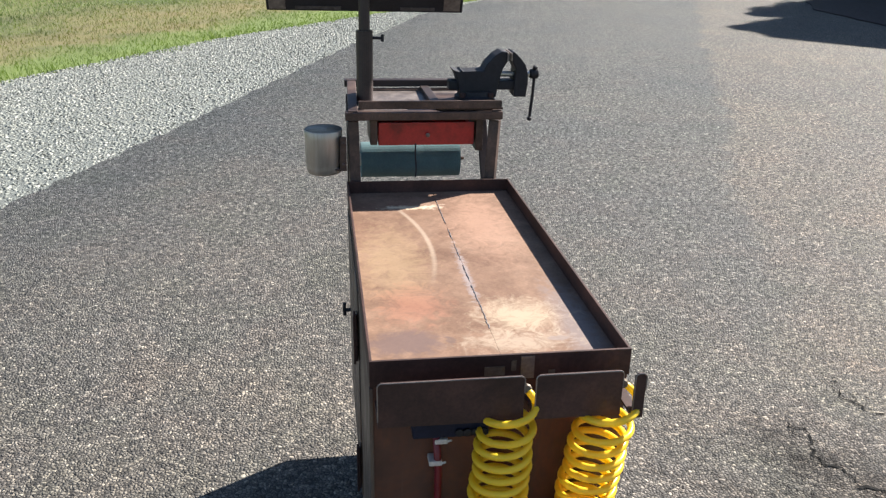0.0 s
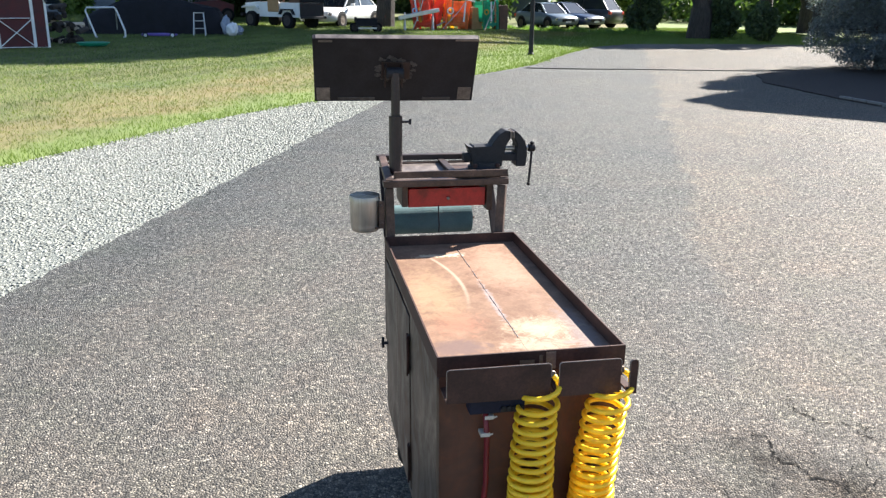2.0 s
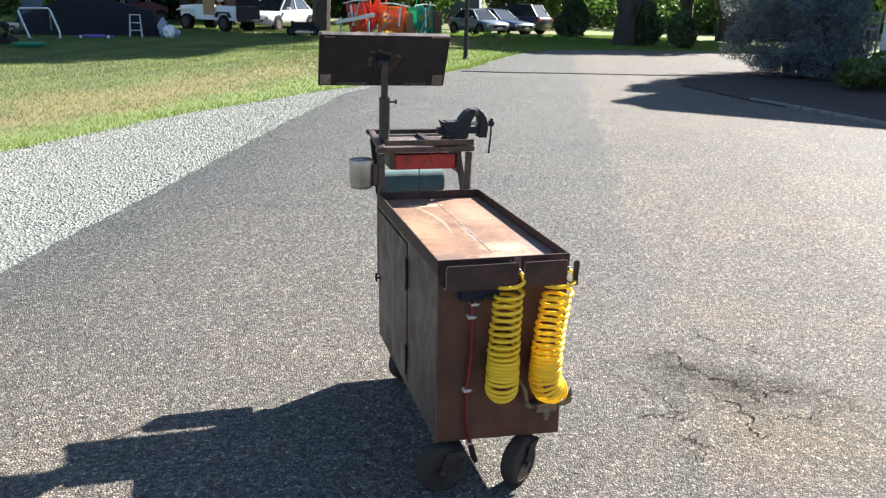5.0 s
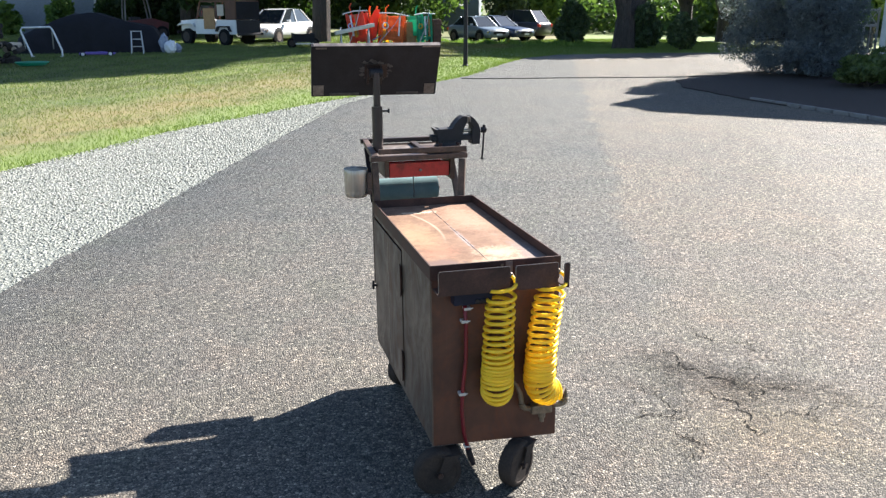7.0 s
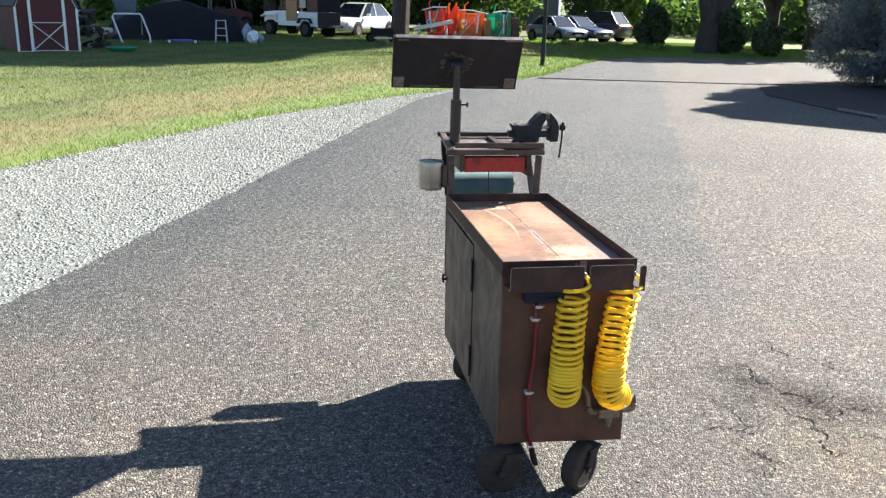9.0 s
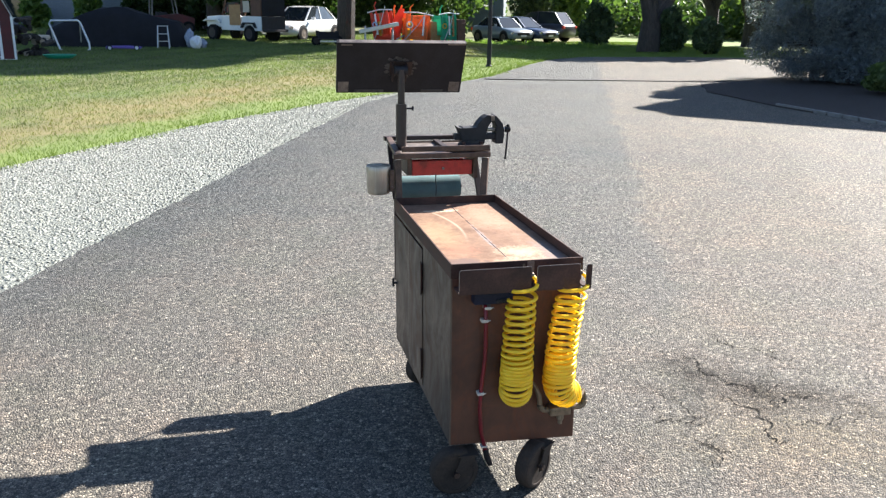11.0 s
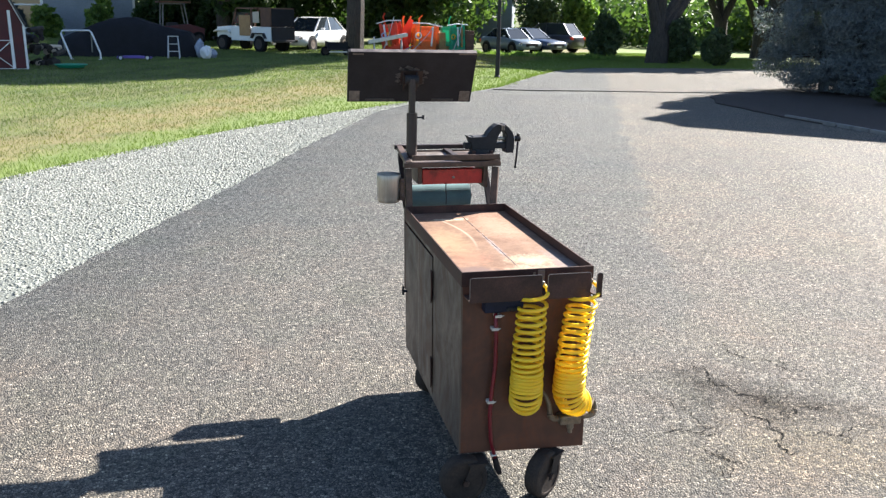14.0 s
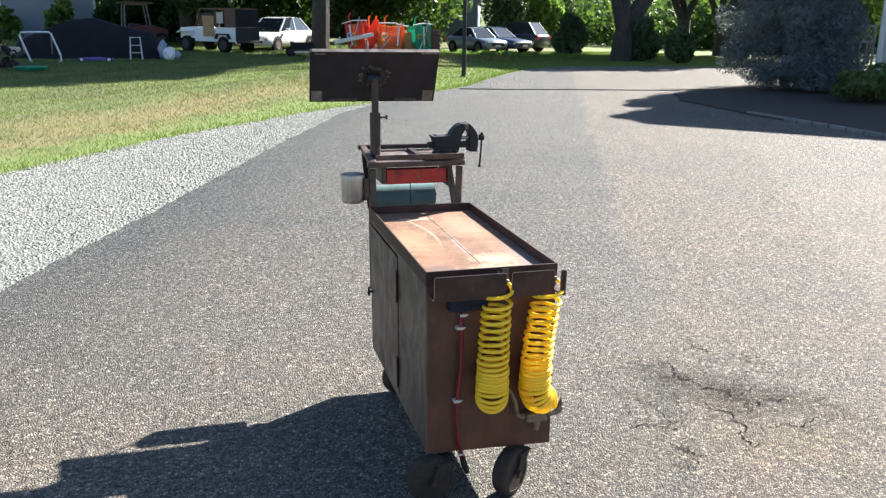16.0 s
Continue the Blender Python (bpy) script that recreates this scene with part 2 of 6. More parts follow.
def plate_material():
    """Heat-marked, rust-brown mild steel, ground bright and scorched in places."""
    m, nt, bsdf = node_mat("rusty_plate")
    vec = coords(nt)
    sep = nt.nodes.new("ShaderNodeSeparateXYZ")
    nt.links.new(vec, sep.inputs[0])
    x, y = sep.outputs[0], sep.outputs[1]
    base = ramp(nt, noise_tex(nt, vec, 7, 6, 0.65, 0.5), [(0.3, (0.155, 0.086, 0.056)), (0.5, (0.21, 0.125, 0.083)), (0.7, (0.265, 0.166, 0.114))])
    base = mix(nt, 0.5, base, mix(nt, 1.0, base, ramp(nt, noise_tex(nt, vec, 26, 5, 0.7), [(0.35, (0.7, 0.68, 0.66)), (0.65, (1.22, 1.22, 1.2))]), "MULTIPLY"))
    base = mix(nt, 1.0, base, ramp(nt, noise_tex(nt, vec, 160, 3, 0.7), [(0.3, (0.8, 0.8, 0.8)), (0.7, (1.08, 1.08, 1.08))]), "MULTIPLY")

    def blot(cx, cy, rx, ry, wob, inner, outer):
        u = math_node(nt, "DIVIDE", math_node(nt, "SUBTRACT", x, cx), rx)
        v = math_node(nt, "DIVIDE", math_node(nt, "SUBTRACT", y, cy), ry)
        d = math_node(nt, "SQRT", math_node(nt, "ADD", math_node(nt, "MULTIPLY", u, u), math_node(nt, "MULTIPLY", v, v)))
        d = math_node(nt, "ADD", d, math_node(nt, "MULTIPLY", math_node(nt, "SUBTRACT", noise_tex(nt, vec, 24, 8, 0.72, 1.8), 0.5), wob * 2.0))
        return ramp(nt, d, [(inner, (1, 1, 1)), (outer, (0, 0, 0))])

    for cx, cy, rx, ry, wob, inner, outer, colour, amount in (
        (0.33, 0.75, 0.12, 0.3, 1.2, 0.2, 1.0, (0.38, 0.225, 0.155), 0.6),
        (0.08, 0.5, 0.1, 0.28, 1.5, 0.2, 1.0, (0.33, 0.225, 0.125), 0.5),
        (0.1, 0.27, 0.1, 0.12, 1.4, 0.2, 0.9, (0.32, 0.14, 0.09), 0.55),
        (0.41, 0.16, 0.05, 0.26, 0.9, 0.35, 1.0, (0.2, 0.16, 0.15), 0.8),
        (0.31, 0.215, 0.11, 0.09, 1.3, 0.25, 1.0, (0.42, 0.325, 0.225), 0.8),
        (0.28, 0.105, 0.14, 0.055, 1.5, 0.2, 0.9, (0.38, 0.295, 0.215), 0.7),
        (0.36, 0.11, 0.03, 0.014, 1.0, 0.5, 0.8, (0.22, 0.17, 0.15), 0.7),
        (0.15, 0.872, 0.095, 0.024, 1.6, 0.4, 0.85, (0.6, 0.47, 0.32), 0.95),
        (0.22, 0.875, 0.05, 0.03, 1.9, 0.3, 0.7, (0.5, 0.4, 0.3), 0.8),
        (0.07, 0.12, 0.095, 0.06, 0.8, 0.55, 0.95, (0.13, 0.085, 0.075), 0.8),
        (0.157, 0.12, 0.014, 0.02, 0.8, 0.6, 0.9, (0.13, 0.085, 0.07), 0.7),
        (0.236, 0.42, 0.014, 0.2, 1.6, 0.3, 1.0, (0.3, 0.265, 0.265), 0.6),
    ):
        base = mix(nt, math_node(nt, "MULTIPLY", blot(cx, cy, rx, ry, wob, inner, outer), amount), base, colour)
    # curved pale scratch left by a dragged corner
    u, v = math_node(nt, "SUBTRACT", x, -0.62), math_node(nt, "SUBTRACT", y, 0.57)
    ring = math_node(nt, "ABSOLUTE", math_node(nt, "SUBTRACT", math_node(nt, "SQRT", math_node(nt, "ADD", math_node(nt, "MULTIPLY", u, u), math_node(nt, "MULTIPLY", v, v))), 0.8))
    arc = ramp(nt, ring, [(0.002, (1, 1, 1)), (0.008, (0, 0, 0))])
    span = ramp(nt, y, [(0.36, (0, 0, 0)), (0.56, (1, 1, 1)), (0.83, (1, 1, 1)), (0.86, (0, 0, 0))])
    base = mix(nt, math_node(nt, "MULTIPLY", mix(nt, 1.0, arc, span, "MULTIPLY"), 0.45), base, (0.5, 0.4, 0.3))
    nt.links.new(base, bsdf.inputs["Base Color"])
    nt.links.new(ramp(nt, noise_tex(nt, vec, 9, 4), [(0.3, (0.62,) * 3), (0.7, (0.82,) * 3)]), bsdf.inputs["Roughness"])
    bsdf.inputs["Specular IOR Level"].default_value = 0.2
    bump(nt, bsdf, noise_tex(nt, vec, 60, 4), 0.12, 0.001)
    return m


def dry_patches(nt, vec, col):
    """Sun-dried tan turf some metres in from the gravel, lush again by its edge."""
    sep = nt.nodes.new("ShaderNodeSeparateXYZ")
    nt.links.new(vec, sep.inputs[0])
    d = math_node(nt, "SUBTRACT", math_node(nt, "ADD", math_node(nt, "MULTIPLY", sep.outputs[1], 0.6), -7.1), sep.outputs[0])
    near = math_node(nt, "ADD", math_node(nt, "DIVIDE", d, 3.0), math_node(nt, "MULTIPLY", math_node(nt, "SUBTRACT", noise_tex(nt, vec, 1.5, 3), 0.5), 0.3))
    # mowing streaks that run with the edge
    t = math_node(nt, "ADD", math_node(nt, "MULTIPLY", sep.outputs[0], 0.06), math_node(nt, "MULTIPLY", sep.outputs[1], 0.1))
    comb = nt.nodes.new("ShaderNodeCombineXYZ")
    nt.links.new(d, comb.inputs[0])
    nt.links.new(t, comb.inputs[1])
    col = mix(nt, 1.0, col, ramp(nt, noise_tex(nt, comb.outputs[0], 1.7, 4, 0.7), [(0.3, (0.66, 0.64, 0.62)), (0.7, (1.2, 1.2, 1.15))]), "MULTIPLY")
    lush = ramp(nt, near, [(0.2, (0.75, 0.75, 0.75)), (0.55, (0, 0, 0))])
    col = mix(nt, lush, col, (0.128, 0.178, 0.036))
    d = math_node(nt, "ADD", d, math_node(nt, "MULTIPLY", math_node(nt, "SUBTRACT", noise_tex(nt, vec, 0.35, 5, 0.65), 0.5), 5.0))
    d = math_node(nt, "DIVIDE", d, 10.0)
    band = ramp(nt, d, [(0.1, (0, 0, 0)), (0.2, (1, 1, 1)), (0.3, (0.75, 0.75, 0.75)), (0.42, (0.05, 0.05, 0.05))])
    patch = ramp(nt, noise_tex(nt, vec, 0.9, 5, 0.7), [(0.35, (0.25, 0.25, 0.25)), (0.65, (0.95, 0.95, 0.95))])
    return mix(nt, mix(nt, 1.0, band, patch, "MULTIPLY"), col, mix(nt, 0.85, col, (0.2, 0.148, 0.068)))


def leaf_material(name, a, b, rough=0.55, lawn=False, glow=0.46):
    m, nt, bsdf = node_mat(name)
    geo = nt.nodes.new("ShaderNodeNewGeometry")
    vec = coords(nt)
    col = ramp(nt, geo.outputs["Random Per Island"], [(0.0, a), (1.0, b)])
    col = mix(nt, 1.0, col, ramp(nt, noise_tex(nt, vec, 0.8, 3), [(0.3, (0.7, 0.75, 0.7)), (0.7, (1.2, 1.15, 1.0))]), "MULTIPLY")
    if lawn:
        col = dry_patches(nt, vec, col)
    nt.links.new(col, bsdf.inputs["Base Color"])
    bsdf.inputs["Roughness"].default_value = rough
    bsdf.inputs["Specular IOR Level"].default_value = 0.3
    tr = nt.nodes.new("ShaderNodeBsdfTranslucent")
    nt.links.new(mix(nt, 1.0, col, (1.2, 1.4, 0.7), "MULTIPLY"), tr.inputs["Color"])
    ms = nt.nodes.new("ShaderNodeMixShader")
    ms.inputs[0].default_value = 0.3 if lawn else glow
    nt.links.new(bsdf.outputs[0], ms.inputs[1])
    nt.links.new(tr.outputs[0], ms.inputs[2])
    nt.links.new(ms.outputs[0], nt.nodes["Material Output"].inputs["Surface"])
    return m


def see_through(m, tint, amount):
    """Lets light soak through a thin, milky wall."""
    nt = m.node_tree
    tr = nd(nt, "BsdfTranslucent")
    tr.inputs["Color"].default_value = (*tint, 1)
    ms = nt.nodes.new("ShaderNodeMixShader")
    ms.inputs[0].default_value = amount
    nt.links.new(nt.nodes["Principled BSDF"].outputs[0], ms.inputs[1])
    nt.links.new(tr.outputs[0], ms.inputs[2])
    nt.links.new(ms.outputs[0], nt.nodes["Material Output"].inputs["Surface"])
    return m


def glass_material(name, tint, rough=0.04):
    m, nt, bsdf = node_mat(name)
    bsdf.inputs["Base Color"].default_value = (*tint, 1)
    bsdf.inputs["Roughness"].default_value = rough
    bsdf.inputs["Specular IOR Level"].default_value = 0.8
    return m


M_ASPHALT = asphalt_material()
M_PLATE = plate_material()
M_STEEL = sheet_material("mill_scale_sheet", ((0.097, 0.074, 0.059), (0.105, 0.081, 0.065), (0.116, 0.091, 0.074)), (0.125, 0.07, 0.043), (0.28, 0.24, 0.2), 0.16, 9, 1.2)
M_BROWN = sheet_material("rusty_sheet", ((0.05, 0.021, 0.014), (0.084, 0.034, 0.022), (0.125, 0.048, 0.028)), (0.19, 0.066, 0.03), (0.22, 0.15, 0.11), 0.1, 6, 2.2)
M_RIM = surface("dark_angle_iron", (0.032, 0.016, 0.013), (0.058, 0.028, 0.022), 9, 140, 0.65, 0.0, 0.15, 0.001, c=(0.095, 0.045, 0.034), spec=0.3)
M_RACK = surface("oiled_rusty_iron", (0.036, 0.022, 0.019), (0.082, 0.047, 0.036), 14, 160, 0.5, 0.15, 0.2, 0.001, c=(0.13, 0.078, 0.058), spread=0.22)
M_POST = surface("dark_pipe", (0.022, 0.013, 0.012), (0.044, 0.026, 0.023), 14, 160, 0.5, 0.1, 0.12, 0.001)
M_BLACK = surface("black_iron", (0.014, 0.013, 0.016), (0.026, 0.024, 0.029), 12, 150, 0.6, 0.0, 0.15, 0.001, spec=0.3)
M_NAVY = surface("dark_navy_casting", (0.008, 0.011, 0.026), (0.016, 0.02, 0.044), 12, 150, 0.5, 0.0, 0.1, 0.001, spec=0.2)
M_SEAM = surface("weld_bead", (0.09, 0.08, 0.085), (0.2, 0.175, 0.17), 40, 260, 0.45, 0.2, 0.4, 0.001)
M_SCUFF = surface("ground_bare_steel", (0.16, 0.13, 0.115), (0.3, 0.25, 0.22), 25, 160, 0.45, 0.4, 0.2, 0.001)
M_GROUND = surface("ground_dark_steel", (0.05, 0.045, 0.045), (0.11, 0.1, 0.1), 60, 220, 0.55, 0.2, 0.3, 0.001)
M_YELLOW = see_through(surface("yellow_nylon", (1.0, 0.66, 0.035), (1.0, 0.73, 0.05), 20, 200, 0.35, 0.0, 0.03, 0.0005, spread=0.02), (1.0, 0.79, 0.06), 0.34)
M_REDHOSE = surface("red_rubber", (0.12, 0.004, 0.011), (0.18, 0.007, 0.015), 15, 200, 0.45, 0.0, 0.05, 0.0005, spread=0.05)
M_REDPAINT = surface("red_enamel", (0.2, 0.01, 0.012), (0.42, 0.018, 0.018), 14, 140, 0.4, 0.0, 0.06, 0.0005, c=(0.45, 0.024, 0.02), spread=0.12)
M_TOWEL = surface("blue_shop_towel", (0.075, 0.14, 0.15), (0.1, 0.175, 0.185), 10, 240, 0.95, 0.0, 0.5, 0.002, spread=0.1)
M_CARD = surface("cardboard_core", (0.5, 0.42, 0.33), (0.6, 0.52, 0.42), 20, 200, 0.9)
M_STAINLESS = surface("brushed_stainless", (0.37, 0.32, 0.27), (0.48, 0.425, 0.365), 9, 150, 0.42, 0.6, 0.05, 0.0005, stretch=(6, 6, 0.4), spread=0.05)
M_CUPIN = surface("dull_stainless", (0.26, 0.225, 0.19), (0.34, 0.3, 0.255), 9, 150, 0.6, 0.0, 0.05, 0.0005, spread=0.06)
M_STAINED = surface("stained_steel", (0.06, 0.045, 0.035), (0.12, 0.09, 0.07), 20, 150, 0.6, 0.2)
M_BRASS = surface("dull_brass", (0.13, 0.1, 0.07), (0.22, 0.175, 0.125), 30, 200, 0.5, 0.4)
M_ZINC = surface("zinc_fitting", (0.5, 0.48, 0.45), (0.62, 0.6, 0.57), 30, 200, 0.35, 0.8)
M_CLIP = surface("white_nylon_clip", (0.52, 0.47, 0.42), (0.64, 0.59, 0.53), 30, 200, 0.5)
M_TYRE = surface("worn_rubber", (0.028, 0.022, 0.019), (0.058, 0.043, 0.035), 16, 160, 0.85, 0.0, 0.3, 0.001, spec=0.25)
M_CARTYRE = surface("black_rubber", (0.008, 0.008, 0.009), (0.016, 0.016, 0.017), 10, 80, 0.9, 0.0, spec=0.15)
M_WHEEL = surface("caster_core", (0.02, 0.015, 0.013), (0.05, 0.035, 0.03), 20, 160, 0.7, 0.0)
M_GRASSBASE = lawn_material("lawn_soil", (0.085, 0.12, 0.028), (0.12, 0.135, 0.035), 0.5, 30, 0.95, 0.0, 0.6, 0.02, c=(0.15, 0.16, 0.045), spread=0.25)
M_GRASS = leaf_material("grass_blades", (0.1, 0.145, 0.05), (0.185, 0.225, 0.098), 0.6, lawn=True)
M_MULCH = surface("bark_mulch", (0.032, 0.022, 0.02), (0.07, 0.046, 0.04), 14, 90, 0.95, 0.0, 1.0, 0.02, spread=0.3)
M_KERB = surface("concrete_edging", (0.15, 0.145, 0.14), (0.22, 0.21, 0.2), 6, 120, 0.9, 0.0, 0.3, 0.002)
M_CRACK = surface("open_crack", (0.012, 0.012, 0.012), (0.045, 0.043, 0.04), 60, 300, 1.0, 0.0, 0.0, 0.001, spec=0.0)
M_TAR = surface("tar_joint", (0.02, 0.02, 0.02), (0.045, 0.043, 0.04), 6, 90, 0.8)
M_SPRUCE = leaf_material("blue_spruce_needles", (0.1, 0.12, 0.155), (0.17, 0.195, 0.235), 0.7, glow=0.12)
M_SHRUB = leaf_material("shrub_leaves", (0.07, 0.105, 0.05), (0.14, 0.18, 0.075))
M_YEW = leaf_material("yew_needles", (0.03, 0.052, 0.03), (0.075, 0.11, 0.045), glow=0.14)
M_HEDGE = leaf_material("hedge_leaves", (0.08, 0.15, 0.045), (0.22, 0.3, 0.09))
M_TREE = leaf_material("tree_leaves", (0.045, 0.088, 0.032), (0.12, 0.17, 0.062), glow=0.34)
# tree leaves darkened so the colour carries the background's deep shade
M_SHADELEAF = leaf_material("shaded_tree_leaves", (0.018, 0.04, 0.014), (0.055, 0.085, 0.03))
M_BARK = surface("bark", (0.03, 0.025, 0.022), (0.07, 0.058, 0.05), 5, 40, 0.95, 0.0, 0.9, 0.02, stretch=(4, 4, 0.7))
M_SIDING = surface("grey_blue_siding", (0.2, 0.23, 0.27), (0.24, 0.27, 0.31), 1.2, 30, 0.7)
M_CREAM = surface("cream_siding", (0.5, 0.48, 0.46), (0.58, 0.56, 0.53), 1.2, 30, 0.7)
M_WHITE = surface("white_paint", (0.68, 0.69, 0.7), (0.8, 0.8, 0.8), 3, 60, 0.5, spread=0.06)
M_BARN = surface("barn_red_paint", (0.07, 0.014, 0.017), (0.11, 0.02, 0.022), 3, 60, 0.7)
M_ROOF = surface("asphalt_shingle", (0.05, 0.05, 0.055), (0.09, 0.088, 0.09), 4, 60, 0.9)
M_TARP = surface("black_tarpaulin", (0.009, 0.009, 0.012), (0.018, 0.018, 0.023), 3, 40, 0.8, 0.0, 0.5, 0.02, spec=0.25)
M_GLASS = glass_material("dark_car_glass", (0.02, 0.025, 0.03))
M_CHROME = surface("bright_trim", (0.55, 0.55, 0.55), (0.65, 0.65, 0.65), 10, 60, 0.25, 0.8)
M_TAN = surface("tan_canvas", (0.36, 0.2, 0.09), (0.44, 0.26, 0.12), 5, 80, 0.85)
M_CANVAS = surface("brown_canvas", (0.11, 0.055, 0.035), (0.16, 0.08, 0.05), 5, 80, 0.85)
M_PLASTIC_O = see_through(surface("orange_plastic", (0.75, 0.17, 0.03), (0.85, 0.22, 0.05), 4, 40, 0.45), (0.9, 0.3, 0.1), 0.36)
M_PLASTIC_R = see_through(surface("red_plastic", (0.65, 0.06, 0.03), (0.75, 0.09, 0.04), 4, 40, 0.45), (0.9, 0.16, 0.08), 0.36)
M_PLASTIC_G = see_through(surface("green_plastic", (0.02, 0.3, 0.17), (0.04, 0.38, 0.22), 4, 40, 0.45), (0.08, 0.6, 0.42), 0.4)
M_PLASTIC_Y = see_through(surface("yellow_plastic", (0.7, 0.42, 0.05), (0.78, 0.5, 0.08), 4, 40, 0.45), (0.9, 0.6, 0.1), 0.6)
M_PLASTIC_B = surface("pale_blue_plastic", (0.3, 0.5, 0.75), (0.38, 0.58, 0.8), 4, 40, 0.45)
M_SACK = surface("blue_grey_plastic", (0.2, 0.24, 0.34), (0.36, 0.4, 0.48), 8, 60, 0.5)
M_ALU = surface("galvanised_tube", (0.5, 0.5, 0.5), (0.62, 0.62, 0.62), 6, 60, 0.4, 0.5)

# ---- shape helpers ----


def part(name, bm, material, parent=None, label="", smooth=False):
    me = bpy.data.meshes.new(name)
    bm.normal_update()
    bm.to_mesh(me)
    bm.free()
    me.materials.append(material)
    if smooth:
        me.polygons.foreach_set("use_smooth", [True] * len(me.polygons))
    ob = new(name, me)
    ob.parent = parent
    if label:
        ob["label"] = label
    return ob


def empty(name, place=(0, 0, 0), turn=0.0, size=1.0):
    ob = new(name)
    ob.empty_display_size = 0.2
    ob.matrix_world = pose(*place, 0, 0, turn) @ Matrix.Scale(size, 4)
    return ob


def box(lo, hi, bevel=0.0, bm=None, m=None):
    out = bm or bmesh.new()
    b = bmesh.new()
    bmesh.ops.create_cube(b, size=1.0)
    lo, hi = Vector(lo), Vector(hi)
    for v in b.verts:
        v.co = Vector(((lo[i] + hi[i]) / 2 + v.co[i] * (hi[i] - lo[i]) for i in range(3)))
    if bevel:
        bmesh.ops.bevel(b, geom=b.edges[:], offset=bevel, segments=2, profile=0.6, affect="EDGES")
    return weld(out, b, m)


def weld(out, b, m=None):
    """Adds the faces of b to out, moved by m."""
    if m is not None:
        bmesh.ops.transform(b, matrix=m, verts=b.verts)
    made = [out.verts.new(v.co) for v in b.verts]
    b.verts.index_update()
    for f in b.faces:
        out.faces.new([made[v.index] for v in f.verts])
    b.free()
    return out


def tube(points, radius, sides=10, bm=None, closed=False, caps=True):
    """A round bar along points; radius may be one number or one for each point."""
    out = bm or bmesh.new()
    pts = [Vector(p) for p in points]
    n = len(pts)
    radii = radius if isinstance(radius, (list, tuple)) else [radius] * n
    rings, side = [], None
    for i, p in enumerate(pts):
        a = pts[(i - 1) % n] if closed or i else p
        b = pts[(i + 1) % n] if closed or i < n - 1 else p
        d = (b - a).normalized()
        if side is None:
            side = d.orthogonal().normalized()
        side = (side - d * side.dot(d))
        side = side.normalized() if side.length > 1e-6 else d.orthogonal().normalized()
        up = d.cross(side)
        rings.append([out.verts.new(p + radii[i] * (math.cos(t) * side + math.sin(t) * up)) for t in (2 * math.pi * k / sides for k in range(sides))])
    for i in range(n if closed else n - 1):
        r, s = rings[i], rings[(i + 1) % n]
        for k in range(sides):
            out.faces.new((r[k], r[(k + 1) % sides], s[(k + 1) % sides], s[k]))
    if caps and not closed:
        out.faces.new(rings[0][::-1])
        out.faces.new(rings[-1])
    return out


def lathe(profile, sides=32, m=None, bm=None):
    """Turns (radius, height) rows about z."""
    b = bmesh.new()
    rings = [[b.verts.new((r * math.cos(2 * math.pi * k / sides), r * math.sin(2 * math.pi * k / sides), z)) for k in range(sides)] for r, z in profile]
    for r, s in zip(rings, rings[1:]):
        for k in range(sides):
            b.faces.new((r[k], r[(k + 1) % sides], s[(k + 1) % sides], s[k]))
    if profile[0][0] > 1e-5:
        b.faces.new(rings[0][::-1])
    if profile[-1][0] > 1e-5:
        b.faces.new(rings[-1])
    return weld(bm or bmesh.new(), b, m)


def prism(outline, lo, hi, axis=1, bevel=0.0, bm=None, m=None):
    """Extrudes an outline of pairs along an axis (0: x, 1: y, 2: z) from lo to hi."""
    b = bmesh.new()

    def at(p, q, d):
        return ((d, p, q), (p, d, q), (p, q, d))[axis]

    near = [b.verts.new(at(p, q, lo)) for p, q in outline]
    far = [b.verts.new(at(p, q, hi)) for p, q in outline]
    b.faces.new(near)
    b.faces.new(far[::-1])
    for i in range(len(outline)):
        j = (i + 1) % len(outline)
        b.faces.new((near[i], far[i], far[j], near[j]))
    bmesh.ops.recalc_face_normals(b, faces=b.faces)
    if bevel:
        bmesh.ops.bevel(b, geom=b.edges[:], offset=bevel, segments=2, profile=0.6, affect="EDGES")
    return weld(bm or bmesh.new(), b, m)


def along(a, b):
    """A pose at a whose z axis points to b."""
    a, b = Vector(a), Vector(b)
    return Matrix.Translation(a) @ (b - a).to_track_quat("Z", "Y").to_matrix().to_4x4()


def bar(a, b, w, h, bevel=0.002, bm=None):
    """A square bar from a to b."""
    d = (Vector(b) - Vector(a)).length
    return box((-w / 2, -h / 2, 0), (w / 2, h / 2, d), bevel, bm, along(a, b))


def mesh_from_arrays(name, verts, faces, material, parent=None):
    me = bpy.data.meshes.new(name)
    k = faces.shape[1]
    me.vertices.add(len(verts))
    me.vertices.foreach_set("co", verts.astype(np.float32).ravel())
    me.loops.add(faces.size)
    me.loops.foreach_set("vertex_index", faces.astype(np.int32).ravel())
    me.polygons.add(len(faces))
    me.polygons.foreach_set("loop_start", np.arange(0, faces.size, k, dtype=np.int32))
    me.update(calc_edges=True)
    me.materials.append(material)
    ob = new(name, me)
    ob.parent = parent
    return ob


